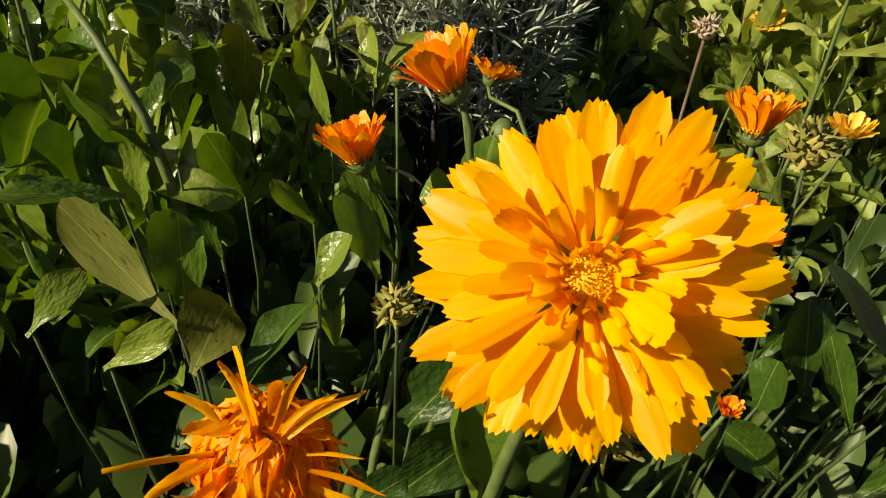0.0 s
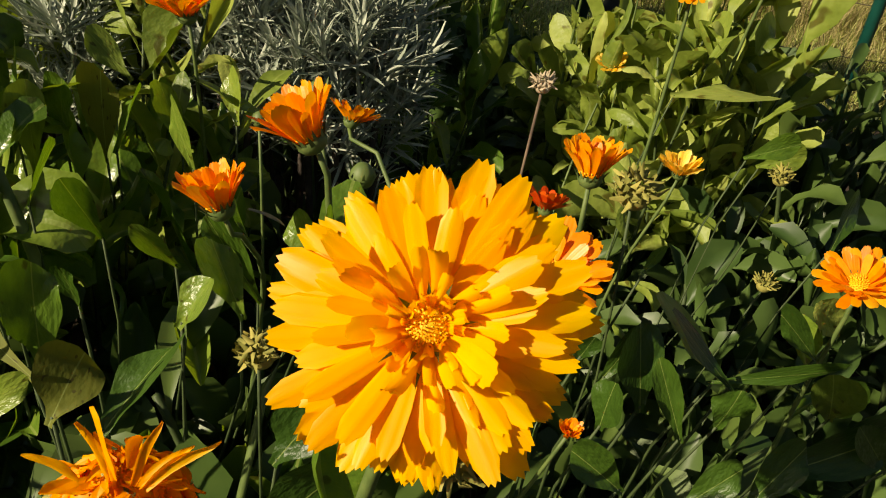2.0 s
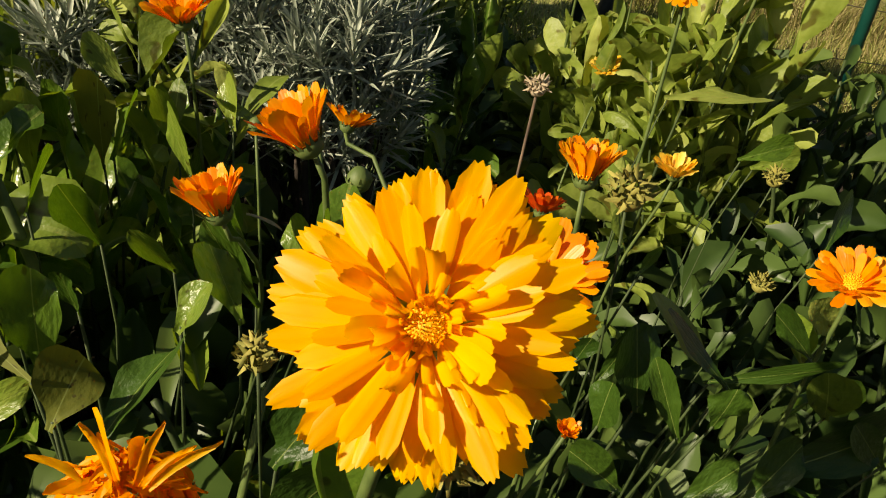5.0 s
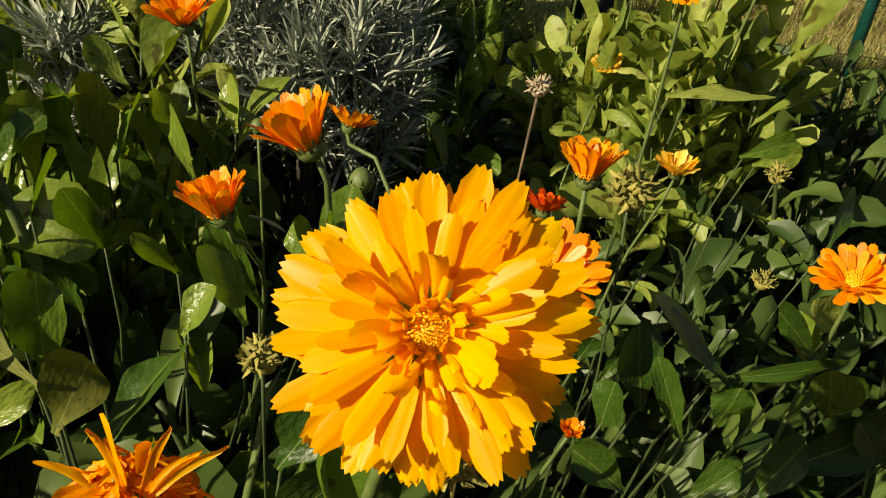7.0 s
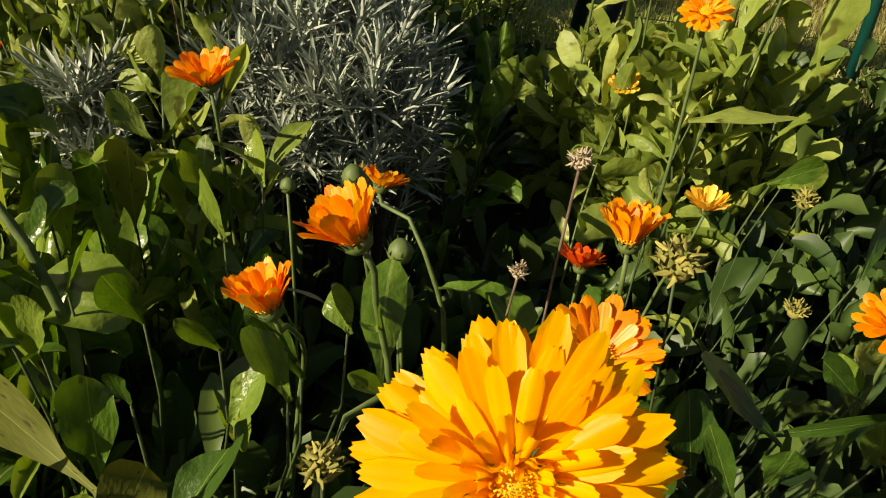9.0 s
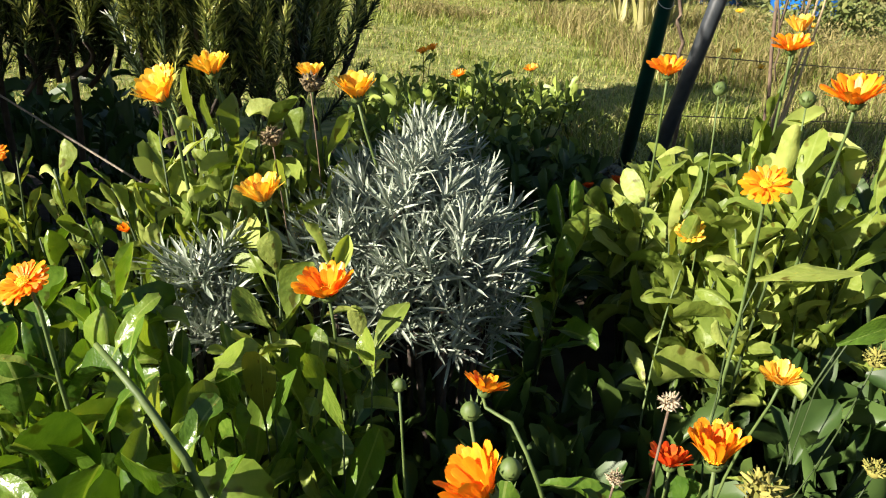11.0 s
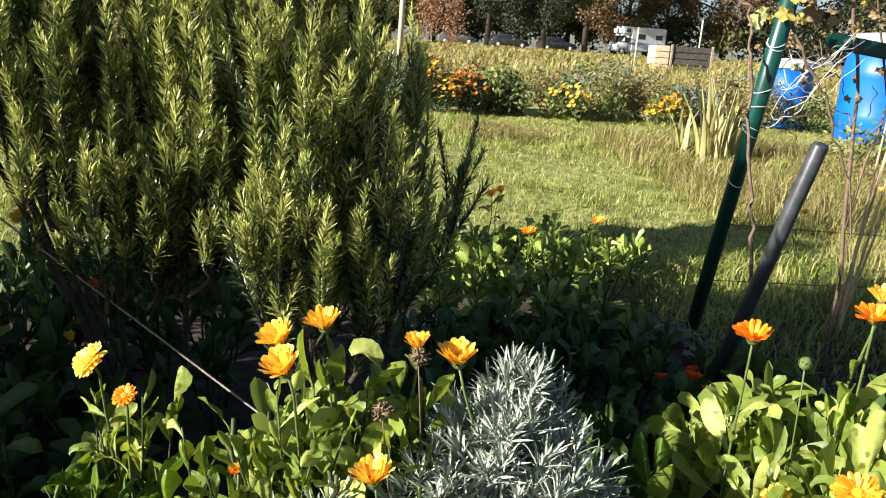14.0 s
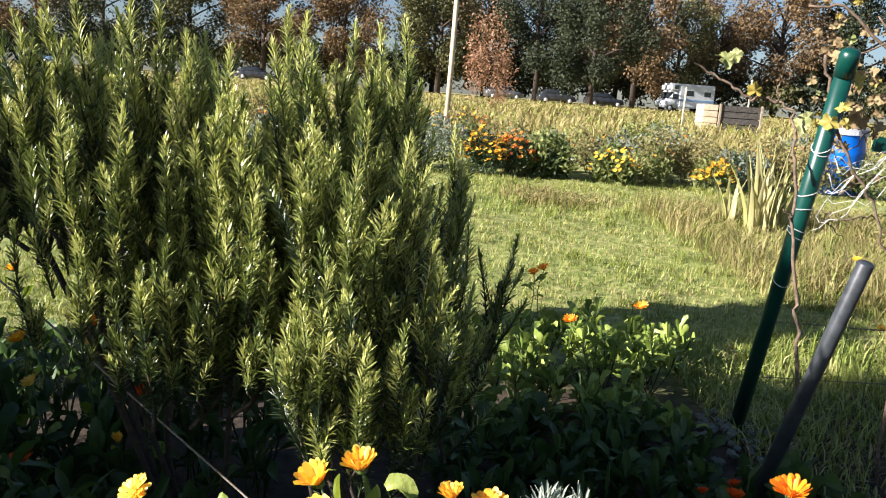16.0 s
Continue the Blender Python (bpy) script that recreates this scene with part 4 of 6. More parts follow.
def near_leaf(base, tip, ratio, key):
    base, tip = Vector(base), Vector(tip)
    top = NEAR["east" if base.x > 0.2 else "west" if base.y > 0.33 else "mid"]
    x = tip - base
    ln = x.length * 1.04
    hint = Vector((-0.35 + near_rng.uniform(-0.25, 0.25), -0.70, 0.55 + near_rng.uniform(-0.2, 0.3)))
    y = hint.cross(x).normalized()
    z = x.normalized().cross(y)
    m = Matrix.Translation(base - Vector(top.location)) @ Matrix((x.normalized(), y, z)).transposed().to_4x4() @ Matrix.Diagonal((ln, ln * ratio * 0.9, ln * min(1.0, ratio * 0.9), 1))
    # Low leaves on the east side get the shade-coloured leaf.
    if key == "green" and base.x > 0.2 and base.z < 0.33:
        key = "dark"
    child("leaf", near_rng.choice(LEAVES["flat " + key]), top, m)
    foot = base - Vector(top.location)
    child("stalk", mesh_of("stalk", *tube([Vector((0, 0.02, 0.02)), Vector((foot.x * 0.55, foot.y * 0.55 + 0.05, foot.z * 0.15)), Vector((foot.x * 0.85, foot.y * 0.85 + 0.05, foot.z * 0.42)), Vector((foot.x, foot.y + 0.028, foot.z * 0.78)), foot + x.normalized() * 0.004], [0.0013, 0.0012, 0.0011, 0.0010, 0.0008], 6), STEM_DARK), top)


near_leaf((-0.036, 0.376, 0.335), (-0.085, 0.339, 0.352), 0.44, "green")
near_leaf((0.022, 0.274, 0.325), (-0.047, 0.329, 0.35), 0.2, "spotted")
near_leaf((0.018, 0.294, 0.315), (0.017, 0.288, 0.372), 0.42, "green")
near_leaf((0.033, 0.247, 0.325), (0.043, 0.258, 0.352), 0.75, "spotted")
near_leaf((0.05, 0.252, 0.315), (0.073, 0.279, 0.345), 0.62, "dark")
near_leaf((0.11, 0.372, 0.31), (0.081, 0.361, 0.365), 0.3, "green")
near_leaf((0.074, 0.305, 0.335), (0.086, 0.304, 0.362), 0.75, "green")
near_leaf((0.021, 0.407, 0.325), (0.009, 0.372, 0.375), 0.26, "green")
near_leaf((-0.029, 0.44, 0.325), (-0.007, 0.415, 0.378), 0.22, "green")
near_leaf((-0.004, 0.535, 0.32), (-0.006, 0.523, 0.388), 0.3, "spotted")
near_leaf((-0.055, 0.512, 0.345), (-0.06, 0.533, 0.392), 0.18, "green")
near_leaf((-0.027, 0.378, 0.325), (-0.022, 0.353, 0.372), 0.32, "green")
near_leaf((0.044, 0.559, 0.33), (0.031, 0.537, 0.38), 0.34, "green")
near_leaf((0.083, 0.556, 0.35), (0.074, 0.565, 0.385), 0.5, "green")
near_leaf((-0.004, 0.252, 0.32), (0.025, 0.248, 0.345), 0.36, "green")
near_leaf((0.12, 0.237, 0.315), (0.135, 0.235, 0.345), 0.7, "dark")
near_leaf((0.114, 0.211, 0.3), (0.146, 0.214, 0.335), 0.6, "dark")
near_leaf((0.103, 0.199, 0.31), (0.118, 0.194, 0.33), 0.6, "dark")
near_leaf((-0.042, 0.269, 0.32), (-0.022, 0.277, 0.35), 0.35, "green")
near_leaf((0.028, 0.324, 0.33), (0.023, 0.309, 0.36), 0.3, "green")
near_leaf((0.066, 0.372, 0.33), (0.046, 0.352, 0.362), 0.3, "green")
near_leaf((-0.054, 0.61, 0.335), (-0.026, 0.524, 0.385), 0.5, "green")
near_leaf((0.363, 0.307, 0.315), (0.313, 0.312, 0.362), 0.34, "pale")
near_leaf((0.305, 0.283, 0.31), (0.294, 0.289, 0.358), 0.55, "green")
near_leaf((0.326, 0.271, 0.3), (0.301, 0.274, 0.348), 0.27, "green")
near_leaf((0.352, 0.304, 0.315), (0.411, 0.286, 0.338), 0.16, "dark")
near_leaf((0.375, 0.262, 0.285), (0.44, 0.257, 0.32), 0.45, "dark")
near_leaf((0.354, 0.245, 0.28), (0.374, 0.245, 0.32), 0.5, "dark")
near_leaf((0.427, 0.291, 0.3), (0.403, 0.273, 0.34), 0.5, "pale")
near_leaf((0.563, 0.628, 0.335), (0.608, 0.625, 0.352), 0.5, "green")
near_leaf((0.537, 0.465, 0.325), (0.571, 0.498, 0.362), 0.35, "green")
near_leaf((0.29, 0.252, 0.285), (0.26, 0.252, 0.31), 0.5, "green")
near_leaf((0.319, 0.246, 0.28), (0.34, 0.241, 0.31), 0.5, "green")
near_leaf((0.284, 0.281, 0.3), (0.276, 0.268, 0.335), 0.6, "green")
near_leaf((0.35, 0.282, 0.3), (0.346, 0.266, 0.335), 0.5, "green")
near_leaf((0.446, 0.336, 0.31), (0.406, 0.33, 0.345), 0.28, "dark")
near_leaf((0.48, 0.364, 0.31), (0.442, 0.346, 0.345), 0.45, "pale")
near_leaf((0.448, 0.262, 0.29), (0.404, 0.246, 0.33), 0.3, "green")
near_leaf((0.282, 0.321, 0.315), (0.284, 0.313, 0.335), 0.6, "green")
near_leaf((0.348, 0.398, 0.33), (0.359, 0.401, 0.35), 0.4, "green")
near_leaf((0.102, 0.346, 0.315), (0.084, 0.346, 0.36), 0.42, "green")
near_leaf((0.136, 0.387, 0.33), (0.124, 0.391, 0.355), 0.7, "green")
near_leaf((0.003, 0.528, 0.33), (0.019, 0.509, 0.385), 0.36, "green")
near_leaf((-0.042, 0.504, 0.32), (-0.042, 0.495, 0.385), 0.3, "pale")
near_leaf((-0.031, 0.536, 0.33), (-0.027, 0.505, 0.385), 0.36, "green")
near_leaf((-0.076, 0.512, 0.32), (-0.079, 0.497, 0.385), 0.55, "pale")
near_leaf((0.059, 0.504, 0.33), (0.043, 0.494, 0.38), 0.32, "green")
near_leaf((0.099, 0.591, 0.35), (0.053, 0.559, 0.378), 0.45, "pale")
near_leaf((-0.006, 0.642, 0.35), (-0.04, 0.649, 0.385), 0.4, "pale")
near_leaf((0.284, 0.295, 0.32), (0.299, 0.295, 0.35), 0.5, "green")
near_leaf((0.359, 0.29, 0.32), (0.316, 0.297, 0.36), 0.22, "green")
near_leaf((0.509, 0.572, 0.36), (0.556, 0.571, 0.378), 0.4, "green")
near_leaf((0.474, 0.666, 0.385), (0.566, 0.66, 0.4), 0.28, "pale")

thick = thing("calendula_stalk", (-0.036, 0.47, 0), "thick pale calendula stalk leaning over the leaves", "stalk")
child("stem", mesh_of("stem", *tube([Vector(p) - thick.location for p in ((-0.036, 0.47, 0.0), (-0.034, 0.46, 0.20), (-0.030, 0.448, 0.29), (-0.051, 0.455, 0.35), (-0.083, 0.475, 0.39), (-0.118, 0.51, 0.41))], [0.004, 0.004, 0.0038, 0.0034, 0.003, 0.002], 8), STEM), thick)
for k in range(7):
    stem_leaf(thick, Vector((-0.034 - 0.012 * k, 0.45 + 0.008 * k, 0.30 + 0.017 * k)) - thick.location, near_rng, near_rng.uniform(0.04, 0.075), "green", None, radians(near_rng.uniform(20, 70)))
shed = new("fallen_petal", mesh_of("fallen_petal", *limp_shape(near_rng), DRY))
shed.matrix_world = Matrix.Translation((0.100, 0.382, 0.362)) @ Matrix.Scale(0.022, 4)
tagged(shed, "curled dry pinkish petal caught on a leaf", "petal")


def flower_bud(at, root, size, seed):
    rng = random.Random(seed)
    top = thing("calendula_bud", (root[0], root[1], 0), "round green closed calendula bud on a stalk", "bud", "calendula buds")
    at = Vector(at) - Vector(top.location)
    n, v, f = 12, [], []
    for i, (r, z) in enumerate(((0.3, -0.9), (0.8, -0.6), (1.0, 0.0), (0.85, 0.5), (0.5, 0.95), (0.15, 1.1))):
        v += [(size * r * (1 + 0.06 * (k % 2)) * math.cos(2 * math.pi * k / n), size * r * (1 + 0.06 * (k % 2)) * math.sin(2 * math.pi * k / n), size * z) for k in range(n)]
    f = [(i * n + k, i * n + (k + 1) % n, (i + 1) * n + (k + 1) % n, (i + 1) * n + k) for i in range(5) for k in range(n)] + [tuple(range(60, 72))]
    m = Matrix.Translation(at) @ frame_of((rng.uniform(-0.4, 0.4), rng.uniform(-0.4, 0.1), 1), 0)
    child("head", mesh_of("head", v, f, STEM), top, m)
    tagged(child("sepals", calyx(size * 0.95, size * 1.1, rng, 12).mesh("sepals", STEM), top, m @ Matrix.Translation((0, 0, size * 0.1))), kind="stuff")
    child("stem", mesh_of("stem", *tube(bent((0, 0, 0), at - Vector((0, 0, size * 0.8)), (0.01, 0, 0)), 0.0011, 6), STEM), top)


flower_bud((0.131, 0.372, 0.434), (0.19, 0.43), 0.0060, 91)
flower_bud((0.158, 0.372, 0.392), (0.17, 0.40), 0.0070, 92)
flower_bud((0.161, 0.382, 0.360), (0.165, 0.40), 0.0085, 93)
flower_bud((0.10, 0.50, 0.375), (0.10, 0.52), 0.0055, 94)
flower_bud((0.50, 0.86, 0.545), (0.51, 0.90), 0.008, 95)
flower_bud((0.575, 0.80, 0.545), (0.58, 0.84), 0.009, 96)

# ---- leafy plants ----
place = random.Random(77)


def fill(x0, x1, y0, y1, step, high, key, skip=None, size=(0.06, 0.10), stems=4, per=7, spread=0.07, z0=0.0, joined=False, low=0.45, label="leafy green calendula plant rooted in the garden bed"):
    y = y0
    while y < y1:
        x = x0 + place.uniform(0, step)
        while x < x1:
            px, py = x + place.uniform(-0.3, 0.3) * step, y + place.uniform(-0.3, 0.3) * step
            h = high(px, py) if callable(high) else high
            if h > 0 and not (skip and skip(px, py)):
                leafy_plant(px, py, h * place.uniform(0.88, 1.06), spread, stems, per, key, place.randrange(10**6), size, z0=z0, label=label, joined=joined, low=low)
            x += step
        y += step


def near_height(x, y):
    if 0.03 < x < 0.29 and 0.52 < y < 1.02 or -0.18 < x < 0.05 and 0.69 < y < 0.86:
        return 0
    if x > 0.13 and y < 0.66:
        return 0.12
    if x < -0.12 and y < 0.64:
        return 0.22
    if y < 0.44:
        return 0.13
    return 0.29 + 0.06 * min(1, max(0, (y - 0.45) / 0.3))


fill(-0.50, 0.28, 0.18, 0.98, 0.118, near_height, "green", per=8, size=(0.055, 0.105), skip=lambda x, y: x < -0.15 and y > 0.58)
fill(-0.50, 0.12, 0.20, 0.64, 0.12, 0.19, "green", per=8, joined=True, low=0.1, size=(0.07, 0.12), label="low leafy plant filling the bed under the blooms")
fill(-0.52, -0.15, 0.58, 1.0, 0.115, 0.31, "green", per=8, low=0.35, size=(0.05, 0.085), label="leafy calendula plant with small sunlit leaves")
# Added left of the view; the overtall ones shade the bed and rosemary.
fill(-1.95, -1.05, 0.45, 1.75, 0.24, lambda x, y: 0.85 if x < -1.3 and 0.75 < y < 1.12 else 0.45, "green", joined=True, per=9, size=(0.09, 0.15), spread=0.12, low=0.2, label="tall leafy calendula plant added further along the bed for shade")
fill(-1.05, -0.56, 0.30, 1.50, 0.16, lambda x, y: 0.34, "green", joined=True, per=9, label="tall leafy calendula plant added further along the bed for shade")
fill(0.12, 0.52, 0.36, 0.84, 0.095, 0.15, "green", per=8, joined=True, low=0.1, size=(0.06, 0.10), label="low shaded leafy plant in the bed")
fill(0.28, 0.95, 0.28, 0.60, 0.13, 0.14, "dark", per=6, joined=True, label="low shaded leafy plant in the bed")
fill(0.74, 1.20, 0.80, 1.25, 0.12, 0.36, "green", per=9, joined=True, low=0.1, label="leafy plant in the bed beyond the pale calendulas")
fill(0.52, 1.00, 0.60, 1.10, 0.11, 0.20, "dark", per=9, joined=True, low=0.1, label="low shaded leafy plant in the bed")
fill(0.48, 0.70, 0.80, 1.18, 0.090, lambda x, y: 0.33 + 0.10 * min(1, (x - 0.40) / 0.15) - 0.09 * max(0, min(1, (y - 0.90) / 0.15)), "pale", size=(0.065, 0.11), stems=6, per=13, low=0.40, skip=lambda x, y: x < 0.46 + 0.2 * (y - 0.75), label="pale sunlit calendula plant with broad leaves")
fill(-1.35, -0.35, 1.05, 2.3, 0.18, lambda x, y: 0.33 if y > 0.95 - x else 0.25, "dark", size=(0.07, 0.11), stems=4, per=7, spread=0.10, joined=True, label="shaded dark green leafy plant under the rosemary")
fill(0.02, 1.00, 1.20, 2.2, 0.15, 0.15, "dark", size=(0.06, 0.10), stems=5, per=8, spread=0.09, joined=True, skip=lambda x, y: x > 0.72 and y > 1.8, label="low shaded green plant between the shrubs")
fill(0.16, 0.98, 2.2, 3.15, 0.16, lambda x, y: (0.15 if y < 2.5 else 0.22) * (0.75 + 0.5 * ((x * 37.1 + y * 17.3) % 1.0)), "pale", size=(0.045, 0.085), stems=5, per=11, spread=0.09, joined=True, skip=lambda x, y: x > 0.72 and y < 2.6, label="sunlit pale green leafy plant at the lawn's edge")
for x, y, h in ((-0.10, 0.90, 0.46), (-0.02, 0.90, 0.46), (-0.05, 0.82, 0.42), (0.03, 0.95, 0.46), (-0.16, 0.92, 0.42)):
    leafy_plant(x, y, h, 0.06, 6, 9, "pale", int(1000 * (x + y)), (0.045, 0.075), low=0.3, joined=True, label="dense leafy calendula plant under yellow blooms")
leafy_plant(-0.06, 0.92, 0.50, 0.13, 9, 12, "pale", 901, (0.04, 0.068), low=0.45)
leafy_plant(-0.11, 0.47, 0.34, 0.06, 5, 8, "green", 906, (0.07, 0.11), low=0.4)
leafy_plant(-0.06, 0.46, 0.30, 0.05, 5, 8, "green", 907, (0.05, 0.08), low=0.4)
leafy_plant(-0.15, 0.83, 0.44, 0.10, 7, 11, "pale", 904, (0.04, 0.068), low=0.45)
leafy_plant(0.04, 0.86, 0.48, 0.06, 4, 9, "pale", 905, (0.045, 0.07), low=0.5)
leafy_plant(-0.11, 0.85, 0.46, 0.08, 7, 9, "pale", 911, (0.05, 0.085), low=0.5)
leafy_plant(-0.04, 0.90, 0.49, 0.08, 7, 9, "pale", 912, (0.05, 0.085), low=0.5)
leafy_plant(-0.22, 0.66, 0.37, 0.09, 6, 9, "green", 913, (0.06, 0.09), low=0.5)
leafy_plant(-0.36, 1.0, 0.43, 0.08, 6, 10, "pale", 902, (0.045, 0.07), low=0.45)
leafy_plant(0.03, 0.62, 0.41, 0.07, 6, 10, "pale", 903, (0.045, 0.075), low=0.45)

# ---- grass ----
def blades(name, count, where, length, mats, seed, label, width=0.004):
    rng = random.Random(seed)
    s = Soup()
    v, f = s.v, s.f
    for _ in range(count):
        x, y = where(rng)
        z = rise(x, y)
        patch = noise.noise((x * 0.9, y * 0.9, 3.0)) + 0.5 * noise.noise((x * 3.1, y * 3.1, 7.0))
        ln = rng.uniform(*length) * (0.55 if 45 < y < 70 else 1) * (1 + 0.75 * patch)
        a = rng.uniform(0, 6.28)
        lean = rng.uniform(0.2, 1.5) * ln
        dx, dy = math.cos(a), math.sin(a)
        w = width * rng.uniform(0.6, 1.3) * (1 + max(0, y - 5) * 0.12)
        o = len(v)
        sx, sy = -dy * w * 0.5, dx * w * 0.5
        v += [(x - sx, y - sy, z - 0.003), (x + sx, y + sy, z - 0.003),
              (x + dx * lean * 0.35 + sx, y + dy * lean * 0.35 + sy, z + ln * 0.6), (x + dx * lean * 0.35 - sx, y + dy * lean * 0.35 - sy, z + ln * 0.6),
              (x + dx * lean, y + dy * lean, z + ln * 0.85)]
        f += [(o, o + 1, o + 2, o + 3), (o + 3, o + 2, o + 4)]
        s.s += [0, 0] if rng.random() < 0.74 + 0.35 * patch else [1, 1]
    return tagged(new(name, s.mesh(name, mats)), label, "grass", kind="stuff")


def lawn_at(rng):
    while True:
        y = 2.3 + 7.6 * rng.random() ** 1.1
        x = rng.uniform(-0.35 * y - 1.0, 0.62 * y + 1.0)
        if not (y < 3.2 and -1.2 < x < 0.95) and noise.noise((x * 4.0, y * 4.0, 9.0)) > -0.45 + 0.3 * rng.random() - 0.3:
            return x, y


tuft_rng = random.Random(77)
TUFTS = [(x + 0.0, y) for x, y in (lawn_at(tuft_rng) for _ in range(900))]


def tuft_at(rng):
    x, y = rng.choice(TUFTS)
    return x + rng.gauss(0, 0.03), y + rng.gauss(0, 0.03)


blades("lawn_grass", 84000, lawn_at, (0.016, 0.044), [GRASS, STRAW], 201, "short green lawn grass with dry blades", 0.0042)
blades("grass_tuft", 22000, tuft_at, (0.035, 0.085), [GRASS, STRAW], 204, "longer uneven tufts in the mown lawn", 0.004)
blades("straw_litter", 6000, lambda r: (r.gauss(1.15, 0.22), r.gauss(8.0, 0.25)), (0.03, 0.09), [STRAW, GRASS], 205, "patch of dry mown straw on the lawn", 0.006)
blades("bed_grass", 6500, lambda r: (r.uniform(0.95, 2.6), r.uniform(1.6, 3.6)), (0.03, 0.09), [GRASS, STRAW], 206, "unmown grass round the fence", 0.0045)
blades("straw_grass", 6000, lambda r: (lambda y: (0.45 * y + 0.5 + 2.2 * r.random(), y))(r.uniform(3.0, 5.6)), (0.06, 0.20), [STRAW, GRASS], 207, "thin dry straw grass beyond the fence wire", 0.0035)
blades("long_grass", 14000, lambda r: (r.uniform(1.9, 4.8), r.uniform(4.2, 7.8)), (0.10, 0.28), [STRAW, GRASS], 202, "long dry unmown grass round the barrels", 0.005)
blades("field_grass", 42000, lambda r: (lambda y: (r.uniform(-0.7 * y, 0.75 * y), y))(12 + 66 * r.random() ** 1.6), (0.14, 0.38), [STRAW, GRASS], 203, "tall dry yellow meadow grass", 0.011)


# ---- post, brace, vine, cord ----
def post():
    top = thing("fence_post", (1.000, 2.42, 0), "leaning green coated steel fence post with cap", "post")
    end = Vector((0.950, 1.95, 1.197)) - Vector(top.location)
    d = end.normalized()
    child("pipe", mesh_of("pipe", *tube([-0.05 * d, end * 0.5, end * 0.955], 0.0225, 24), GREEN_PAINT), top)
    child("cap", mesh_of("cap", *tube([end * 0.952, end * 0.99, end, end + d * 0.006], [0.0248, 0.0248, 0.0225, 0.014], 24), GREEN_PAINT), top)
    for k, t in enumerate((0.80, 0.805, 0.70, 0.66, 0.61, 0.60, 0.48)):
        s = Soup()
        c = end * t
        ring = [c + frame_of(d) @ Vector((0.0243 * math.cos(w), 0.0243 * math.sin(w), 0.012 * math.sin(w + k))) for w in np.linspace(0, 6.28, 17)]
        s.add(*tube(ring, 0.0012, 5))
        child("wire_loop", s.mesh("wire_loop", WIRE), top)
    return top, end


fence_post, post_end = post()
brace = thing("brace_pipe", (0.76, 1.744, 0), "dark grey plastic pipe leaning beside the green post", "pipe")
b_end = Vector((0.856, 1.555, 0.749)) - Vector(brace.location)
child("pipe", mesh_of("pipe", *tube([b_end * -0.04, b_end * 0.5, b_end * 0.995, b_end], [0.0170, 0.0170, 0.0170, 0.0150], 20), GREY_PIPE), brace)


def tangle(name, label, category, mat, runs, radius, sides=5):
    s = Soup()
    o = Vector(runs[0][0])
    for run in runs:
        s.add(*tube([Vector(p) - o for p in run], radius, sides))
    ob = new(name, s.mesh(name, mat))
    ob.location = o
    return tagged(ob, label, category)


wr = random.Random(9)
P0 = Vector((1.000, 2.42, 0))
runs = []
for k in range(10):
    a = P0 + post_end * wr.uniform(0.60, 0.80) + Vector((0.03, -0.02, 0))
    b = Vector((1.16, 2.02, 0.95)) + Vector((wr.uniform(-0.03, 0.03), wr.uniform(-0.05, 0.05), wr.uniform(-0.05, 0.06)))
    runs.append([p + Vector((0, 0, 0.012 * math.sin(1.9 * i + k))) for i, p in enumerate(bent(a, b, (wr.uniform(-0.03, 0.03), 0, wr.uniform(-0.07, 0.01)), 8))])
bundle_of_wire = thing("wire_bundle", runs[0][0], "loose bundle of pale galvanised tying wire", "wire")
for run in runs:
    child("wire", mesh_of("wire", *tube([p - runs[0][0] for p in run], 0.0008, 5), WIRE), bundle_of_wire)
tangle("fence_wire", "thin dark fence wire stretched past the post", "wire", RUST_WIRE, [bent((1.0, 2.30, 0.42), (4.2, 3.1, 0.33), (0, 0, -0.05), 14)], 0.0018)
tangle("fence_wire", "thin dark lower fence wire", "wire", RUST_WIRE, [bent((0.98, 2.36, 0.22), (4.2, 3.1, 0.12), (0, 0, -0.04), 14)], 0.0018)


def vine(runs, leaves, label, mats, seed):
    rng = random.Random(seed)
    o = Vector(runs[0][1][0])
    top = thing("grape_vine", o, label, "vine")
    for r, path in runs:
        pts = [Vector(p) - o for p in path]
        full = []
        for i in range(len(pts) - 1):
            for k in range(4):
                full.append(pts[i].lerp(pts[i + 1], k / 4) + Vector((rng.uniform(-1, 1), rng.uniform(-1, 1), rng.uniform(-1, 1))) * 0.006)
        full.append(pts[-1])
        child("cane", mesh_of("cane", *tube(full, [r * (1 - 0.5 * i / len(full)) for i in range(len(full))], 6), TWIG), top)
    for (p, size, mat) in leaves:
        v, f = lobed(rng)
        m = Matrix.Translation(Vector(p) - o) @ frame_of((rng.uniform(-0.6, 0.3), -0.8, rng.uniform(-0.1, 0.7)), rng.uniform(0, 6)) @ Matrix.Scale(size * 0.85, 4)
        child("leaf", mesh_of("leaf", v, f, mat), top, m)
    return top


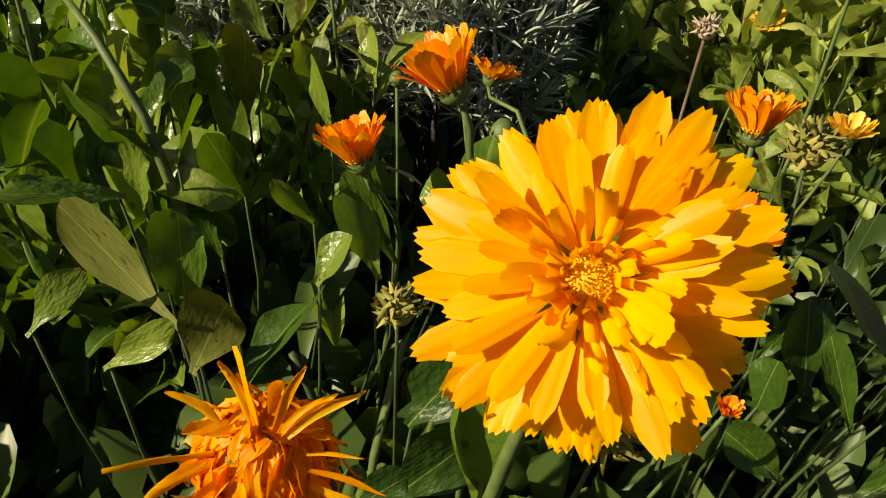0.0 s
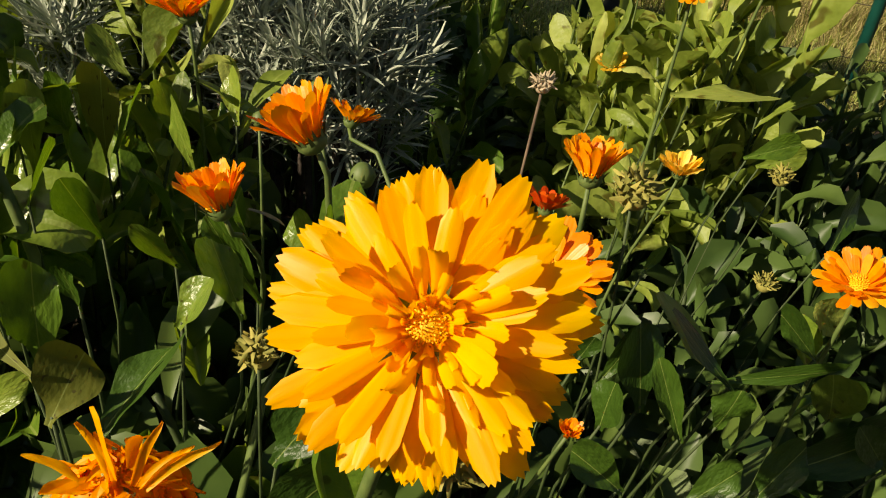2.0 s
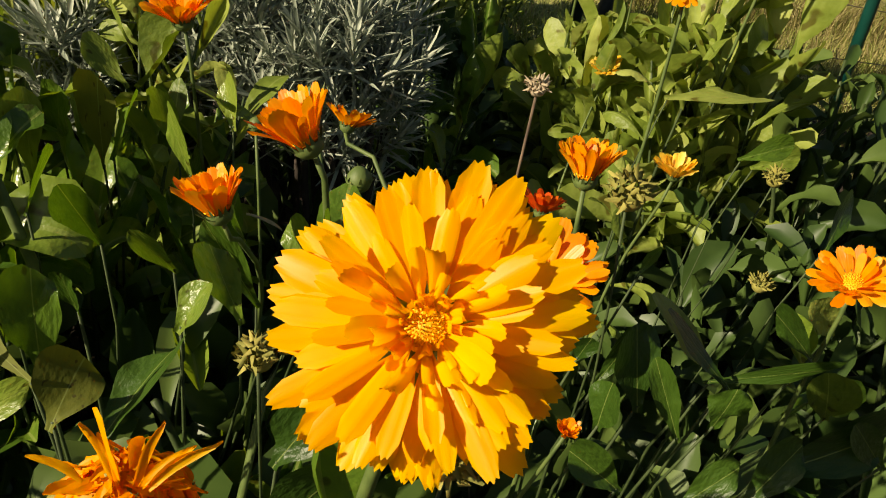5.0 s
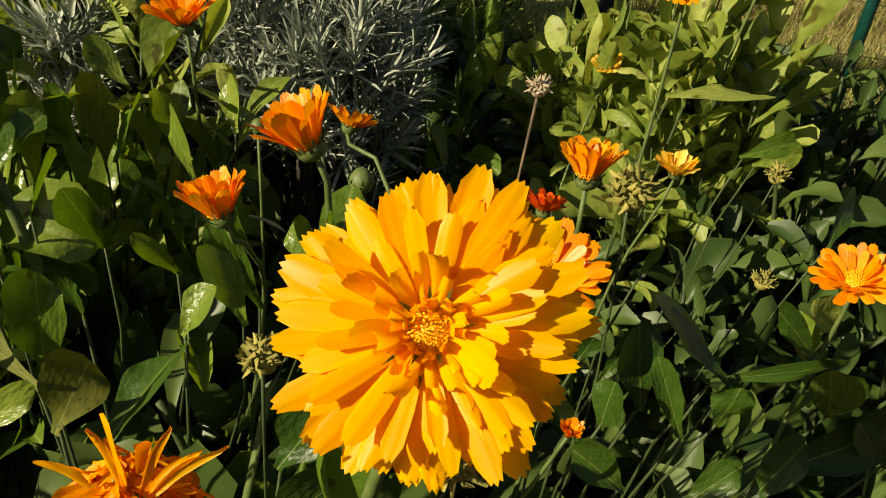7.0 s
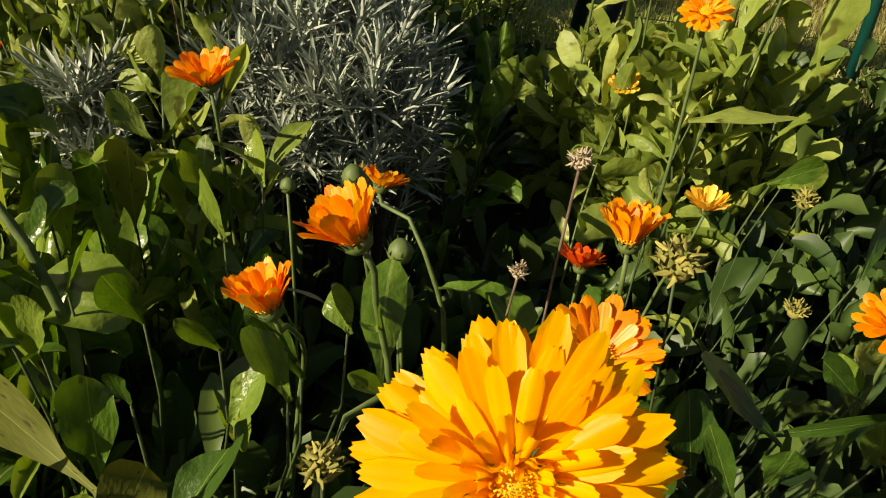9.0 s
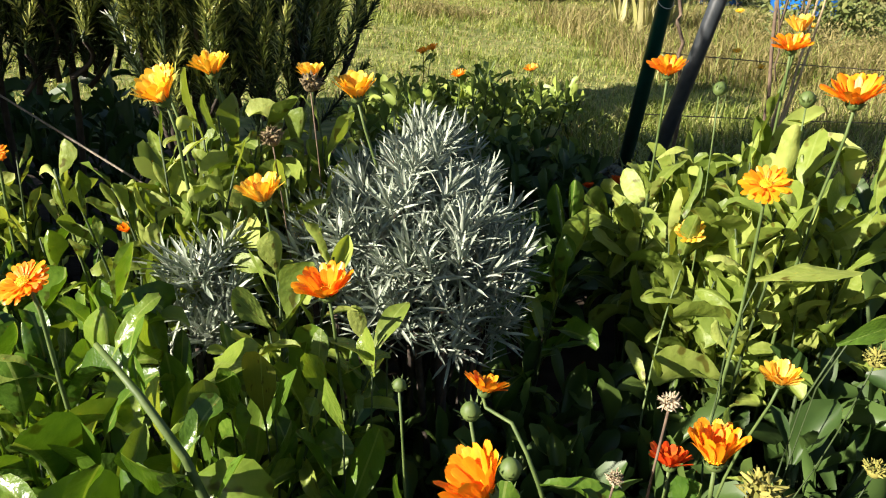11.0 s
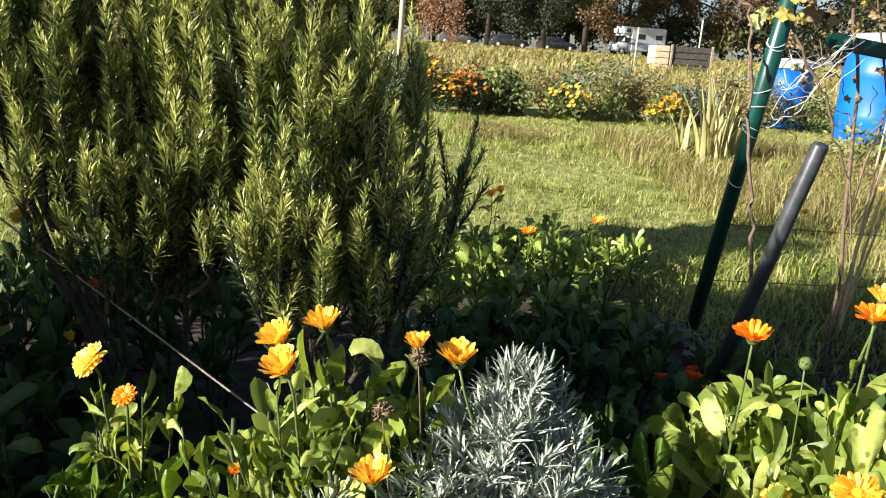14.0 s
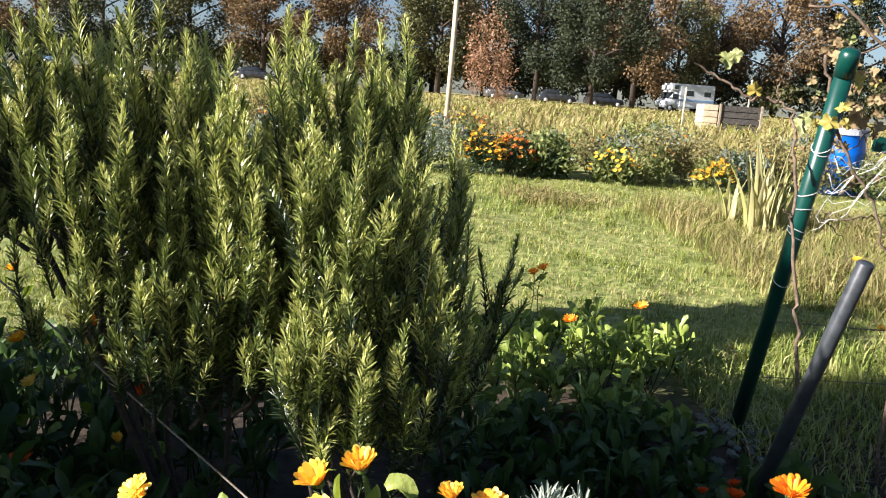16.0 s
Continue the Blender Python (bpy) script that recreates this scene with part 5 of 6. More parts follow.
def lobed(rng):
    """A lobed vine leaf, slightly crumpled."""
    n = 30
    v = [(0, 0, 0)]
    for ringi, k in ((1, 0.5), (2, 1.0)):
        for i in range(n):
            a = 2 * math.pi * i / n
            r = k * (0.80 + 0.11 * math.cos(5 * a) + (0.05 * math.cos(15 * a) if ringi == 2 else 0)) * (1 - 0.5 * max(0, math.cos(a - math.pi)) ** 8)
            v.append((r * math.cos(a), r * math.sin(a), 0.30 * r * math.sin(2 * a + 1) + 0.2 * r * math.sin(5 * a) + rng.uniform(-0.07, 0.07)))
    f = [(0, 1 + i, 1 + (i + 1) % n) for i in range(n)] + [(1 + i, 1 + n + i, 1 + n + (i + 1) % n, 1 + (i + 1) % n) for i in range(n)]
    return v, f


VINE_LEAF = sheet_material("vine_leaf", [(0.2, (0.30, 0.34, 0.10)), (0.8, (0.55, 0.56, 0.24))], 30, 0.5, 0.35)
VINE_YELLOW = sheet_material("yellow_vine_leaf", [(0.2, (0.42, 0.32, 0.05)), (0.8, (0.66, 0.56, 0.14))], 30, 0.5, 0.35)
VINE_DRY = sheet_material("withered_vine_leaf", [(0.2, (0.24, 0.165, 0.075)), (0.8, (0.52, 0.40, 0.20))], 30, 0.8, 0.25)
vine([(0.0055, [(0.96, 1.93, 0.0), (0.935, 1.930, 0.396), (0.927, 1.955, 0.512), (0.924, 1.980, 0.574), (0.901, 2.005, 0.766), (0.890, 2.030, 0.927), (0.890, 2.055, 0.991), (0.889, 2.080, 1.044), (0.876, 2.105, 1.058), (0.866, 2.130, 1.069)]),
      (0.005, [(0.866, 2.130, 1.069), (0.833, 2.138, 1.080), (0.802, 2.146, 1.074), (0.752, 2.154, 1.101), (0.698, 2.162, 1.133), (0.642, 2.170, 1.159)]),
      (0.003, [(0.866, 2.130, 1.069), (0.862, 2.130, 1.099), (0.868, 2.130, 1.128)]), (0.003, [(0.899, 2.000, 0.767), (0.867, 2.000, 0.798)])],
     [((0.716, 2.150, 1.176), 0.040, VINE_LEAF), ((0.741, 2.150, 1.186), 0.028, VINE_LEAF), ((0.796, 2.120, 1.097), 0.030, VINE_YELLOW), ((0.919, 2.100, 1.018), 0.038, VINE_LEAF), ((0.939, 2.100, 1.034), 0.026, VINE_LEAF)],
     "bare twisting grape vine with a few pale leaves", None, 301)
loose = []
for k in range(26):
    a = Vector((wr.uniform(0.98, 1.35), wr.uniform(2.05, 2.25), wr.uniform(0.72, 1.2)))
    d = Vector((wr.uniform(-0.12, 0.16), wr.uniform(-0.06, 0.06), wr.uniform(-0.14, 0.16)))
    loose.append((wr.uniform(0.0012, 0.0026), [a, a + d * 0.5 + Vector((0.02, 0, 0.02)), a + d]))
dry = [((wr.uniform(0.95, 1.30), wr.uniform(2.08, 2.25), wr.uniform(0.82, 1.27)), wr.uniform(0.010, 0.022), VINE_DRY if wr.random() < 0.85 else VINE_LEAF) for _ in range(60)]
dry += [((wr.uniform(0.98, 1.42), wr.uniform(2.05, 2.30), wr.uniform(1.02, 1.42)), wr.uniform(0.012, 0.028), VINE_DRY if wr.random() < 0.8 else VINE_YELLOW) for _ in range(90)]
dry += [((0.935, 1.970, 1.027), 0.034, VINE_YELLOW), ((0.961, 1.970, 1.067), 0.026, VINE_YELLOW), ((0.987, 1.970, 1.130), 0.032, VINE_YELLOW), ((1.024, 2.000, 1.036), 0.036, VINE_DRY)]
vine([(0.0045, [(0.908, 2.000, 1.189), (0.932, 2.006, 1.138), (0.983, 2.013, 0.997), (1.037, 2.019, 0.913), (1.103, 2.025, 0.828), (1.154, 2.031, 0.727), (1.211, 2.037, 0.628), (1.243, 2.044, 0.541), (1.271, 2.050, 0.379)]),
      (0.006, [(1.30, 2.10, 0.0), (1.27, 2.10, 0.45), (1.25, 2.12, 0.84), (1.17, 2.14, 1.20), (1.02, 2.16, 1.33), (0.93, 2.18, 1.33)]),
      (0.004, [(1.40, 2.2, 0.79), (1.28, 2.16, 1.10), (1.10, 2.14, 1.31)]),
      (0.004, [(1.27, 2.10, 0.47), (1.36, 2.15, 0.84), (1.42, 2.2, 1.15)])] + loose, dry, "withered tangle of grape vine over the fence", None, 302)


def clamp():
    top = thing("fence_clamp", (1.21, 2.08, 0), "green post with bracket at the fence corner", "post")
    d = Vector((0.10, 0.06, 1)).normalized()
    child("pipe", mesh_of("pipe", *tube([Vector((0.66, 0.1, -0.03)), Vector((0.66, 0.1, 0.55)), Vector((0.66, 0.08, 1.0))], 0.019, 16), GREEN_PAINT), top)
    bm = bmesh.new()
    bmesh.ops.create_cube(bm, size=1.0, matrix=Matrix.Translation((0.30, 0.06, 0.935)) @ Matrix.Rotation(0.12, 4, "Y") @ Matrix.Diagonal((0.74, 0.012, 0.042, 1)))
    bmesh.ops.bevel(bm, geom=bm.edges[:], offset=0.004, segments=2, affect="EDGES")
    part("bracket", bm, GREEN_PAINT, top)
    bm = bmesh.new()
    bmesh.ops.create_cone(bm, cap_ends=True, segments=12, radius1=0.008, radius2=0.006, depth=0.012, matrix=Matrix.Translation((-0.03, 0.02, 0.975)) @ Matrix.Rotation(1.57, 4, "X"))
    part("bolt", bm, WIRE, top)


clamp()
cord = [Vector(p) for p in ((-1.3, 1.62, 0.868), (-0.8, 1.364, 0.636), (-0.6, 1.262, 0.544), (-0.4, 1.16, 0.451), (-0.2, 1.058, 0.358), (-0.1, 1.007, 0.312), (-0.06, 0.97, 0.0))]
tangle("cord", "thin weathered cord stretched along the bed to a peg", "cord", ROPE, [cord], 0.0017, 6)

stones = random.Random(12)
shapes = []
for k in range(5):
    bm = bmesh.new()
    bmesh.ops.create_icosphere(bm, subdivisions=1, radius=1.0)
    for v in bm.verts:
        v.co *= stones.uniform(0.7, 1.15)
        v.co.z *= 0.6
    me = bpy.data.meshes.new("stone")
    bm.to_mesh(me)
    bm.free()
    me.materials.append(STONE)
    shapes.append(me)
heap = thing("gravel_heap", (0.98, 2.34, 0), "grey stones heaped round the post's foot", "stones")
for k in range(110):
    a, q = stones.uniform(0, 6.28), stones.random() ** 0.7
    r = stones.uniform(0.010, 0.024)
    child("stone", stones.choice(shapes), heap, Matrix.Translation((0.22 * q * math.cos(a), 0.24 * q * math.sin(a), r * 0.4 + 0.03 * (1 - q))) @ Euler((stones.uniform(-0.5, 0.5), stones.uniform(-0.5, 0.5), a)).to_matrix().to_4x4() @ Matrix.Scale(r, 4))


# ---- barrels ----
SHEET = solid_material("grey_sheeting", [(0.3, (0.28, 0.28, 0.30)), (0.7, (0.52, 0.52, 0.54))], 9, 0.5, bump=0.8, depth=0.03)


def barrel(x, y, radius, high, label, lid_mat):
    top = thing("water_barrel", (x, y, rise(x, y)), label, "barrel", "blue barrels")
    prof = [(0.0, 0.0), (0.90, 0.0), (0.95, 0.02), (0.99, 0.20), (1.02, 0.24), (1.0, 0.28), (1.0, 0.62), (1.03, 0.66), (1.0, 0.70), (0.97, 0.92), (1.02, 0.95), (1.02, 1.0), (0.0, 1.0)]
    s = Soup()
    n = 36
    v = [(radius * r * math.cos(2 * math.pi * k / n), radius * r * math.sin(2 * math.pi * k / n), high * z) for r, z in prof for k in range(n)]
    f = [(i * n + k, i * n + (k + 1) % n, (i + 1) * n + (k + 1) % n, (i + 1) * n + k) for i in range(len(prof) - 1) for k in range(n)]
    child("body", mesh_of("body", v, f, BLUE), top)
    lid = tube([(0, 0, high * 0.93), (0, 0, high + 0.02), (0, 0, high + 0.05), (0, 0, high + 0.07)], [radius * 1.05, radius * 1.05, radius * 0.9, radius * 0.5], 36)
    child("lid", mesh_of("lid", *lid, lid_mat, False), top)
    return top


barrel(5.15, 10.35, 0.295, 0.84, "blue plastic water barrel with grey sheet over its top", SHEET)
barrel(5.66, 9.05, 0.47, 1.20, "large blue plastic rain barrel with grey sheet over its top", SHEET)


# ---- plants of the farther beds ----
def blade_clump(x, y, count, high, mat, label, seed, width=0.045):
    rng = random.Random(seed)
    top = thing("iris_clump", (x, y, rise(x, y)), label, "plant", "iris clumps")
    for k in range(count):
        a = rng.uniform(0, 6.28)
        lean = rng.uniform(0.05, 0.35) * high
        h = high * rng.uniform(0.6, 1.05)
        b = Vector((rng.uniform(-0.12, 0.12), rng.uniform(-0.1, 0.1), 0))
        v, f = [], []
        side = Vector((-math.sin(a), math.cos(a), 0)) * width * rng.uniform(0.7, 1.1) * 0.5
        for i in range(6):
            t = i / 5
            p = b + Vector((math.cos(a) * lean * t * t, math.sin(a) * lean * t * t, h * t))
            w = side * (1 - 0.9 * t ** 3)
            v += [p - w, p + Vector((math.cos(a), math.sin(a), 0)) * 0.004, p + w]
        for i in range(5):
            f += [(3 * i, 3 * i + 3, 3 * i + 4, 3 * i + 1), (3 * i + 1, 3 * i + 4, 3 * i + 5, 3 * i + 2)]
        child("leaf", mesh_of("leaf", v, f, mat), top)


IRIS = sheet_material("iris_leaf", [(0.2, (0.42, 0.42, 0.12)), (0.8, (0.76, 0.68, 0.36))], 4, 0.55, 0.3)
blade_clump(2.66, 6.50, 24, 0.84, IRIS, "pale dry iris leaves standing in the grass", 401)
blade_clump(2.88, 6.70, 22, 0.66, IRIS, "tall yellowing iris leaves by the barrels", 402)
blade_clump(2.42, 6.80, 6, 0.50, IRIS, "short pale iris fan", 403)


def shrub(name, x, y, rx, high, count, leaf, mat, label, seed, blooms=0, bloom_mat=None, bloom=0.03, group="plants of the far bed"):
    """A loose bush: thin stems carrying many small leaves, with flowers on its upper side."""
    rng = random.Random(seed)
    top = thing(name, (x, y, rise(x, y)), label, "plant", group)
    s, b = Soup(), Soup()
    for k in range(14):
        a = rng.uniform(0, 6.28)
        child("stem", mesh_of("stem", *tube(bent((0, 0, 0), (rx * 0.7 * math.cos(a), rx * 0.7 * math.sin(a), high * rng.uniform(0.6, 0.95)), (0, 0, 0), 3), 0.004, 4), STEM), top) if k < 3 else None
    lumps = [(rng.uniform(-0.6, 0.6) * rx, rng.uniform(-0.6, 0.6) * rx, rng.uniform(0.3, 0.75) * high, rng.uniform(0.3, 0.55) * rx) for _ in range(9)]
    for k in range(count):
        cx, cy, cz, r = rng.choice(lumps)
        p = Vector((rng.gauss(0, 1), rng.gauss(0, 1), rng.gauss(0, 1))).normalized() * r * rng.uniform(0.55, 1.05)
        p = Vector((cx, cy, cz)) + Vector((p.x, p.y, p.z * high / rx * 0.7))
        p.z = max(0.02, p.z)
        q = frame_of((rng.gauss(0, 1), rng.gauss(0, 1), rng.gauss(0.6, 0.8)), rng.uniform(0, 6))
        ln = leaf * rng.uniform(0.6, 1.3)
        s.add([(0, 0, 0), (ln * 0.5, ln * 0.22, 0.05 * ln), (ln, 0, -0.1 * ln), (ln * 0.5, -ln * 0.22, 0.05 * ln)], [(0, 1, 2), (0, 2, 3)], Matrix.Translation(p) @ q)
    child("foliage", s.mesh("foliage", [mat]), top)
    for k in range(blooms):
        a, q = rng.uniform(0, 6.28), math.sqrt(rng.random())
        p = Vector((rx * q * math.cos(a) * 0.95, rx * q * math.sin(a) * 0.95, high * (1.0 - 0.45 * q * q) * rng.uniform(0.6, 1.05)))
        m = Matrix.Translation(p) @ frame_of((rng.uniform(-0.7, 0.3), rng.uniform(-1.0, 0.2), 0.8), rng.random() * 6)
        n = 8
        v = [(0, 0, 0.1 * bloom)]
        for i in range(2 * n):
            r = bloom * (1.0 if i % 2 else 0.62)
            v.append((r * math.cos(math.pi * i / n), r * math.sin(math.pi * i / n), 0.35 * bloom * (i % 2)))
        b.add(v, [(0, 1 + i, 1 + (i + 1) % (2 * n)) for i in range(2 * n)], m)
    if blooms:
        tagged(child("bloom_mass", b.mesh("bloom_mass", [bloom_mat]), top), kind="stuff")
    return top


BUSH = sheet_material("bed_foliage", [(0.15, (0.09, 0.13, 0.03)), (0.5, (0.21, 0.25, 0.065)), (0.9, (0.42, 0.42, 0.15))], 3, 0.6, 0.25, per="island")
BUSH_DRY = sheet_material("dry_bed_foliage", [(0.15, (0.16, 0.15, 0.05)), (0.5, (0.30, 0.26, 0.09)), (0.9, (0.48, 0.40, 0.18))], 3, 0.65, 0.25, per="island")
BUSH_GREY = sheet_material("grey_bed_foliage", [(0.15, (0.14, 0.18, 0.13)), (0.9, (0.34, 0.38, 0.28))], 3, 0.65, 0.2, per="island")
BUSH_DARK = sheet_material("dark_bed_foliage", [(0.15, (0.025, 0.05, 0.015)), (0.9, (0.09, 0.13, 0.04))], 3, 0.6, 0.2, per="island")
BLOOM_GOLD = sheet_material("gold_bloom", [(0.2, (0.62, 0.28, 0.01)), (0.8, (0.85, 0.52, 0.03))], 10, 0.6, 0.2, per="island")
BLOOM_RUST = sheet_material("rust_bloom", [(0.2, (0.45, 0.09, 0.02)), (0.8, (0.85, 0.32, 0.02))], 10, 0.6, 0.2, per="island")
shrub("marigold_bush", 0.42, 9.7, 0.34, 0.60, 1300, 0.05, BUSH_DARK, "bushy marigold covered in golden blooms", 411, 170, BLOOM_GOLD, 0.032)
shrub("marigold_bush", 0.82, 9.8, 0.30, 0.58, 1100, 0.05, BUSH_DARK, "bushy marigold with rust-red blooms", 412, 140, BLOOM_RUST, 0.030)
shrub("garden_plant", 1.30, 9.9, 0.28, 0.36, 700, 0.10, BUSH_DARK, "dark green leafy garden plant", 413)
shrub("garden_plant", 2.05, 9.6, 0.36, 0.50, 900, 0.08, BUSH, "leafy plant with yellow flower heads", 414, 40, BLOOM_GOLD, 0.03)
shrub("garden_plant", 2.55, 10.0, 0.40, 0.66, 1500, 0.05, BUSH_DRY, "tall feathery yellowing garden plant", 415, 10, BLOOM_GOLD, 0.02)
shrub("garden_plant", 2.95, 10.2, 0.40, 0.70, 1500, 0.05, BUSH_DRY, "tall feathery yellowing garden plant", 416, 8, BLOOM_RUST, 0.03)
shrub("marigold_bush", 3.25, 9.5, 0.28, 0.44, 700, 0.06, BUSH, "marigold bush with golden blooms by the path", 417, 70, BLOOM_GOLD, 0.035)
shrub("garden_plant", 3.7, 10.0, 0.40, 0.5, 900, 0.07, BUSH_GREY, "grey-green leafy garden plant", 418)
shrub("garden_plant", 4.4, 10.6, 0.5, 0.6, 1100, 0.06, BUSH_DRY, "dry bushy garden plant", 419)
shrub("garden_plant", 5.3, 10.0, 0.5, 0.6, 1100, 0.06, BUSH, "green bushy garden plant", 420)
shrub("garden_plant", 6.2, 9.0, 0.5, 0.6, 1100, 0.06, BUSH_DRY, "yellowing bushy garden plant", 421)
bed = random.Random(44)
for k in range(30):
    x, y = -0.3 + 0.21 * k + bed.uniform(-0.1, 0.1), 9.75 + 0.9 * bed.random() ** 1.5 + (0.35 if k % 3 == 0 else 0)
    tall = bed.uniform(0.42, 0.78)
    shrub("garden_plant", x, y, bed.uniform(0.22, 0.36), tall, 1000, bed.choice((0.035, 0.05, 0.075)), bed.choice([BUSH, BUSH_DRY, BUSH, BUSH_GREY, BUSH_DRY]), bed.choice(["bushy green plant of the far vegetable bed", "loose leafy plant of the far flower bed"]), 700 + k, bed.choice([0, 0, 0, 12, 26]), bed.choice([BLOOM_GOLD, BLOOM_RUST]), 0.024)
for k in range(26):
    x, y = bed.uniform(-5.0, 8.5), bed.uniform(10.8, 15.0)
    shrub("garden_plant", x, y, bed.uniform(0.35, 0.6), bed.uniform(0.4, 0.75), 700, 0.07, bed.choice([BUSH, BUSH_DRY, BUSH_GREY, BUSH_DRY]), bed.choice(["bushy plant of the far vegetable bed", "yellowing plant of the far vegetable bed"]), 430 + k, bed.choice([0, 0, 14, 30]), bed.choice([BLOOM_GOLD, BLOOM_RUST]), 0.03)
for k in range(10):
    x, y = -5.2 + 0.55 * k + bed.uniform(-0.2, 0.2), bed.uniform(9.5, 10.6)
    shrub("garden_plant", x, y, 0.4, 0.5, 600, 0.07, bed.choice([BUSH, BUSH_DRY, BUSH_GREY]), "low bushy plant of the far bed", 470 + k)
# Unseen shrubs, added only to cast shade on post, lawn and lower rosemary.
shrub("dark_shrub", -2.35, 0.99, 0.29, 2.60, 8500, 0.11, BUSH_DARK, "tall dark green shrub added out of view to shade the post", 488, group="")
shrub("dark_shrub", -2.42, 2.20, 0.50, 2.15, 15000, 0.13, BUSH_DARK, "dense dark green shrub added out of view to shade the lawn", 489, group="")
shrub("dark_shrub", -1.56, 0.86, 0.30, 1.22, 6000, 0.09, BUSH_DARK, "low dark green shrub added out of view to shade the rosemary", 490, group="")
shrub("thorny_bush", 3.3, 5.2, 0.45, 0.36, 900, 0.03, BUSH_DRY, "tangled dry weeds before the barrels", 491)
shrub("thorny_bush", 4.0, 6.2, 0.5, 0.5, 1100, 0.07, BUSH, "green weeds before the barrels", 492)
STALK = solid_material("dry_pale_stalk", [(0.3, (0.40, 0.28, 0.15)), (0.7, (0.66, 0.50, 0.30))], 30, 0.8)
bundle = thing("dry_stalk_bundle", (1.52, 2.44, 0), "bundle of pale dry plant stalks by the fence", "stalks")
for k in range(5):
    a = Vector((wr.uniform(-0.02, 0.02), wr.uniform(-0.02, 0.02), 0))
    child("stalk", mesh_of("stalk", *tube(bent(a, a * 1.5 + Vector((wr.uniform(-0.06, 0.16), wr.uniform(-0.05, 0.05), wr.uniform(0.65, 1.15))), (wr.uniform(-0.02, 0.02), 0, 0)), [0.005, 0.005, 0.0045, 0.004, 0.004, 0.0035, 0.003, 0.0025, 0.002], 7), STALK), bundle)
for k, p in enumerate(((1.66, 3.07, 0.50), (1.835, 2.83, 0.47), (1.55, 2.83, 0.37), (1.535, 2.61, 0.34))):
    calendula(p, (-0.3, -0.3, 0.9), 0.017, "yellow", [(14, 1.0, 20), (10, 0.8, 40)], "small yellow flower in the unmown grass", (p[0], p[1] + 0.03), 800 + k, leaves=1, stem_r=0.0012, far=True)
bm = bmesh.new()
bmesh.ops.create_cube(bm, size=1.0, matrix=Matrix.Translation((0, 0, 0.10)) @ Matrix.Diagonal((0.24, 0.20, 0.20, 1)))
bmesh.ops.bevel(bm, geom=bm.edges[:], offset=0.04, segments=3, affect="EDGES")
crate = thing("plastic_tub", (1.62, 10.75, rise(1.62, 10.75)), "small white plastic tub among the plants", "tub")
part("body", bm, WHITE, crate)


# ---- farther things ----
def box(parent, name, mat, at, size, bevel=0.01, turn=0.0, label=""):
    bm = bmesh.new()
    bmesh.ops.create_cube(bm, size=1.0, matrix=Matrix.Translation(at) @ Matrix.Rotation(turn, 4, "Z") @ Matrix.Diagonal((*size, 1)))
    if bevel:
        bmesh.ops.bevel(bm, geom=bm.edges[:], offset=bevel, segments=2, affect="EDGES")
    return part(name, bm, mat, parent, label)


WOOD_DARK = solid_material("dark_weathered_wood", [(0.3, (0.04, 0.036, 0.032)), (0.7, (0.09, 0.08, 0.07))], 12, 0.85)
bin_ = thing("compost_box", (10.0, 28.4, rise(10.0, 28.4)), "weathered wooden compost box with planks", "box")
for k in range(4):
    box(bin_, "plank", WOOD_DARK, (0.20, -0.5, 0.11 + 0.22 * k), (1.45, 0.04, 0.20), 0.008)
    box(bin_, "plank", WOOD_PALE, (-0.85, 0.0, 0.11 + 0.22 * k), (0.5, 0.9, 0.20), 0.008)
box(bin_, "post", WOOD, (-0.55, -0.54, 0.45), (0.08, 0.06, 0.95), 0.008)
box(bin_, "post", WOOD, (0.92, -0.54, 0.45), (0.08, 0.06, 0.95), 0.008)
box(bin_, "filling", BARK, (0.15, 0, 0.40), (1.4, 0.9, 0.74), 0.05)
pole = thing("wooden_pole", (-0.10, 14.2, rise(-0.10, 14.2)), "tall pale wooden pole standing in the garden", "pole")
child("shaft", mesh_of("shaft", *tube([(0, 0, -0.1), (0.03, 0, 1.5), (0.06, 0, 3.4)], [0.05, 0.046, 0.04], 12), WOOD_PALE), pole)
for x, y, h in ((7.6, 26.0, 1.4), (11.2, 30.0, 1.9)):
    stake = thing("garden_stake", (x, y, rise(x, y)), "thin pale wooden stake in the garden", "stake", "garden stakes")
    child("shaft", mesh_of("shaft", *tube([(0, 0, -0.1), (0.02, 0, h)], 0.03, 8), WOOD_PALE), stake)


def loft(sections):
    """A closed body through sections: x, half width, and heights of sill, shoulder and top."""
    v, f = [], []
    for x, w, z0, z1, z2, wt in sections:
        v += [(x, -w, z0), (x, -w * 1.0, z1), (x, -wt, z2), (x, wt, z2), (x, w, z1), (x, w, z0)]
    for i in range(len(sections) - 1):
        for k in range(6):
            f.append((6 * i + k, 6 * i + (k + 1) % 6, 6 * i + 6 + (k + 1) % 6, 6 * i + 6 + k))
    f += [tuple(range(6))[::-1], tuple(6 * (len(sections) - 1) + k for k in range(6))]
    return v, f


def wheels(top, xs, half, r):
    for x in xs:
        for s in (-1, 1):
            w = child("wheel", mesh_of("wheel", *tube([(x, s * (half - 0.2), r), (x, s * half, r)], r, 20), RUBBER), top)
            child("rim", mesh_of("rim", *tube([(x, s * (half - 0.03), r), (x, s * (half + 0.012), r)], r * 0.6, 16), WIRE), w)


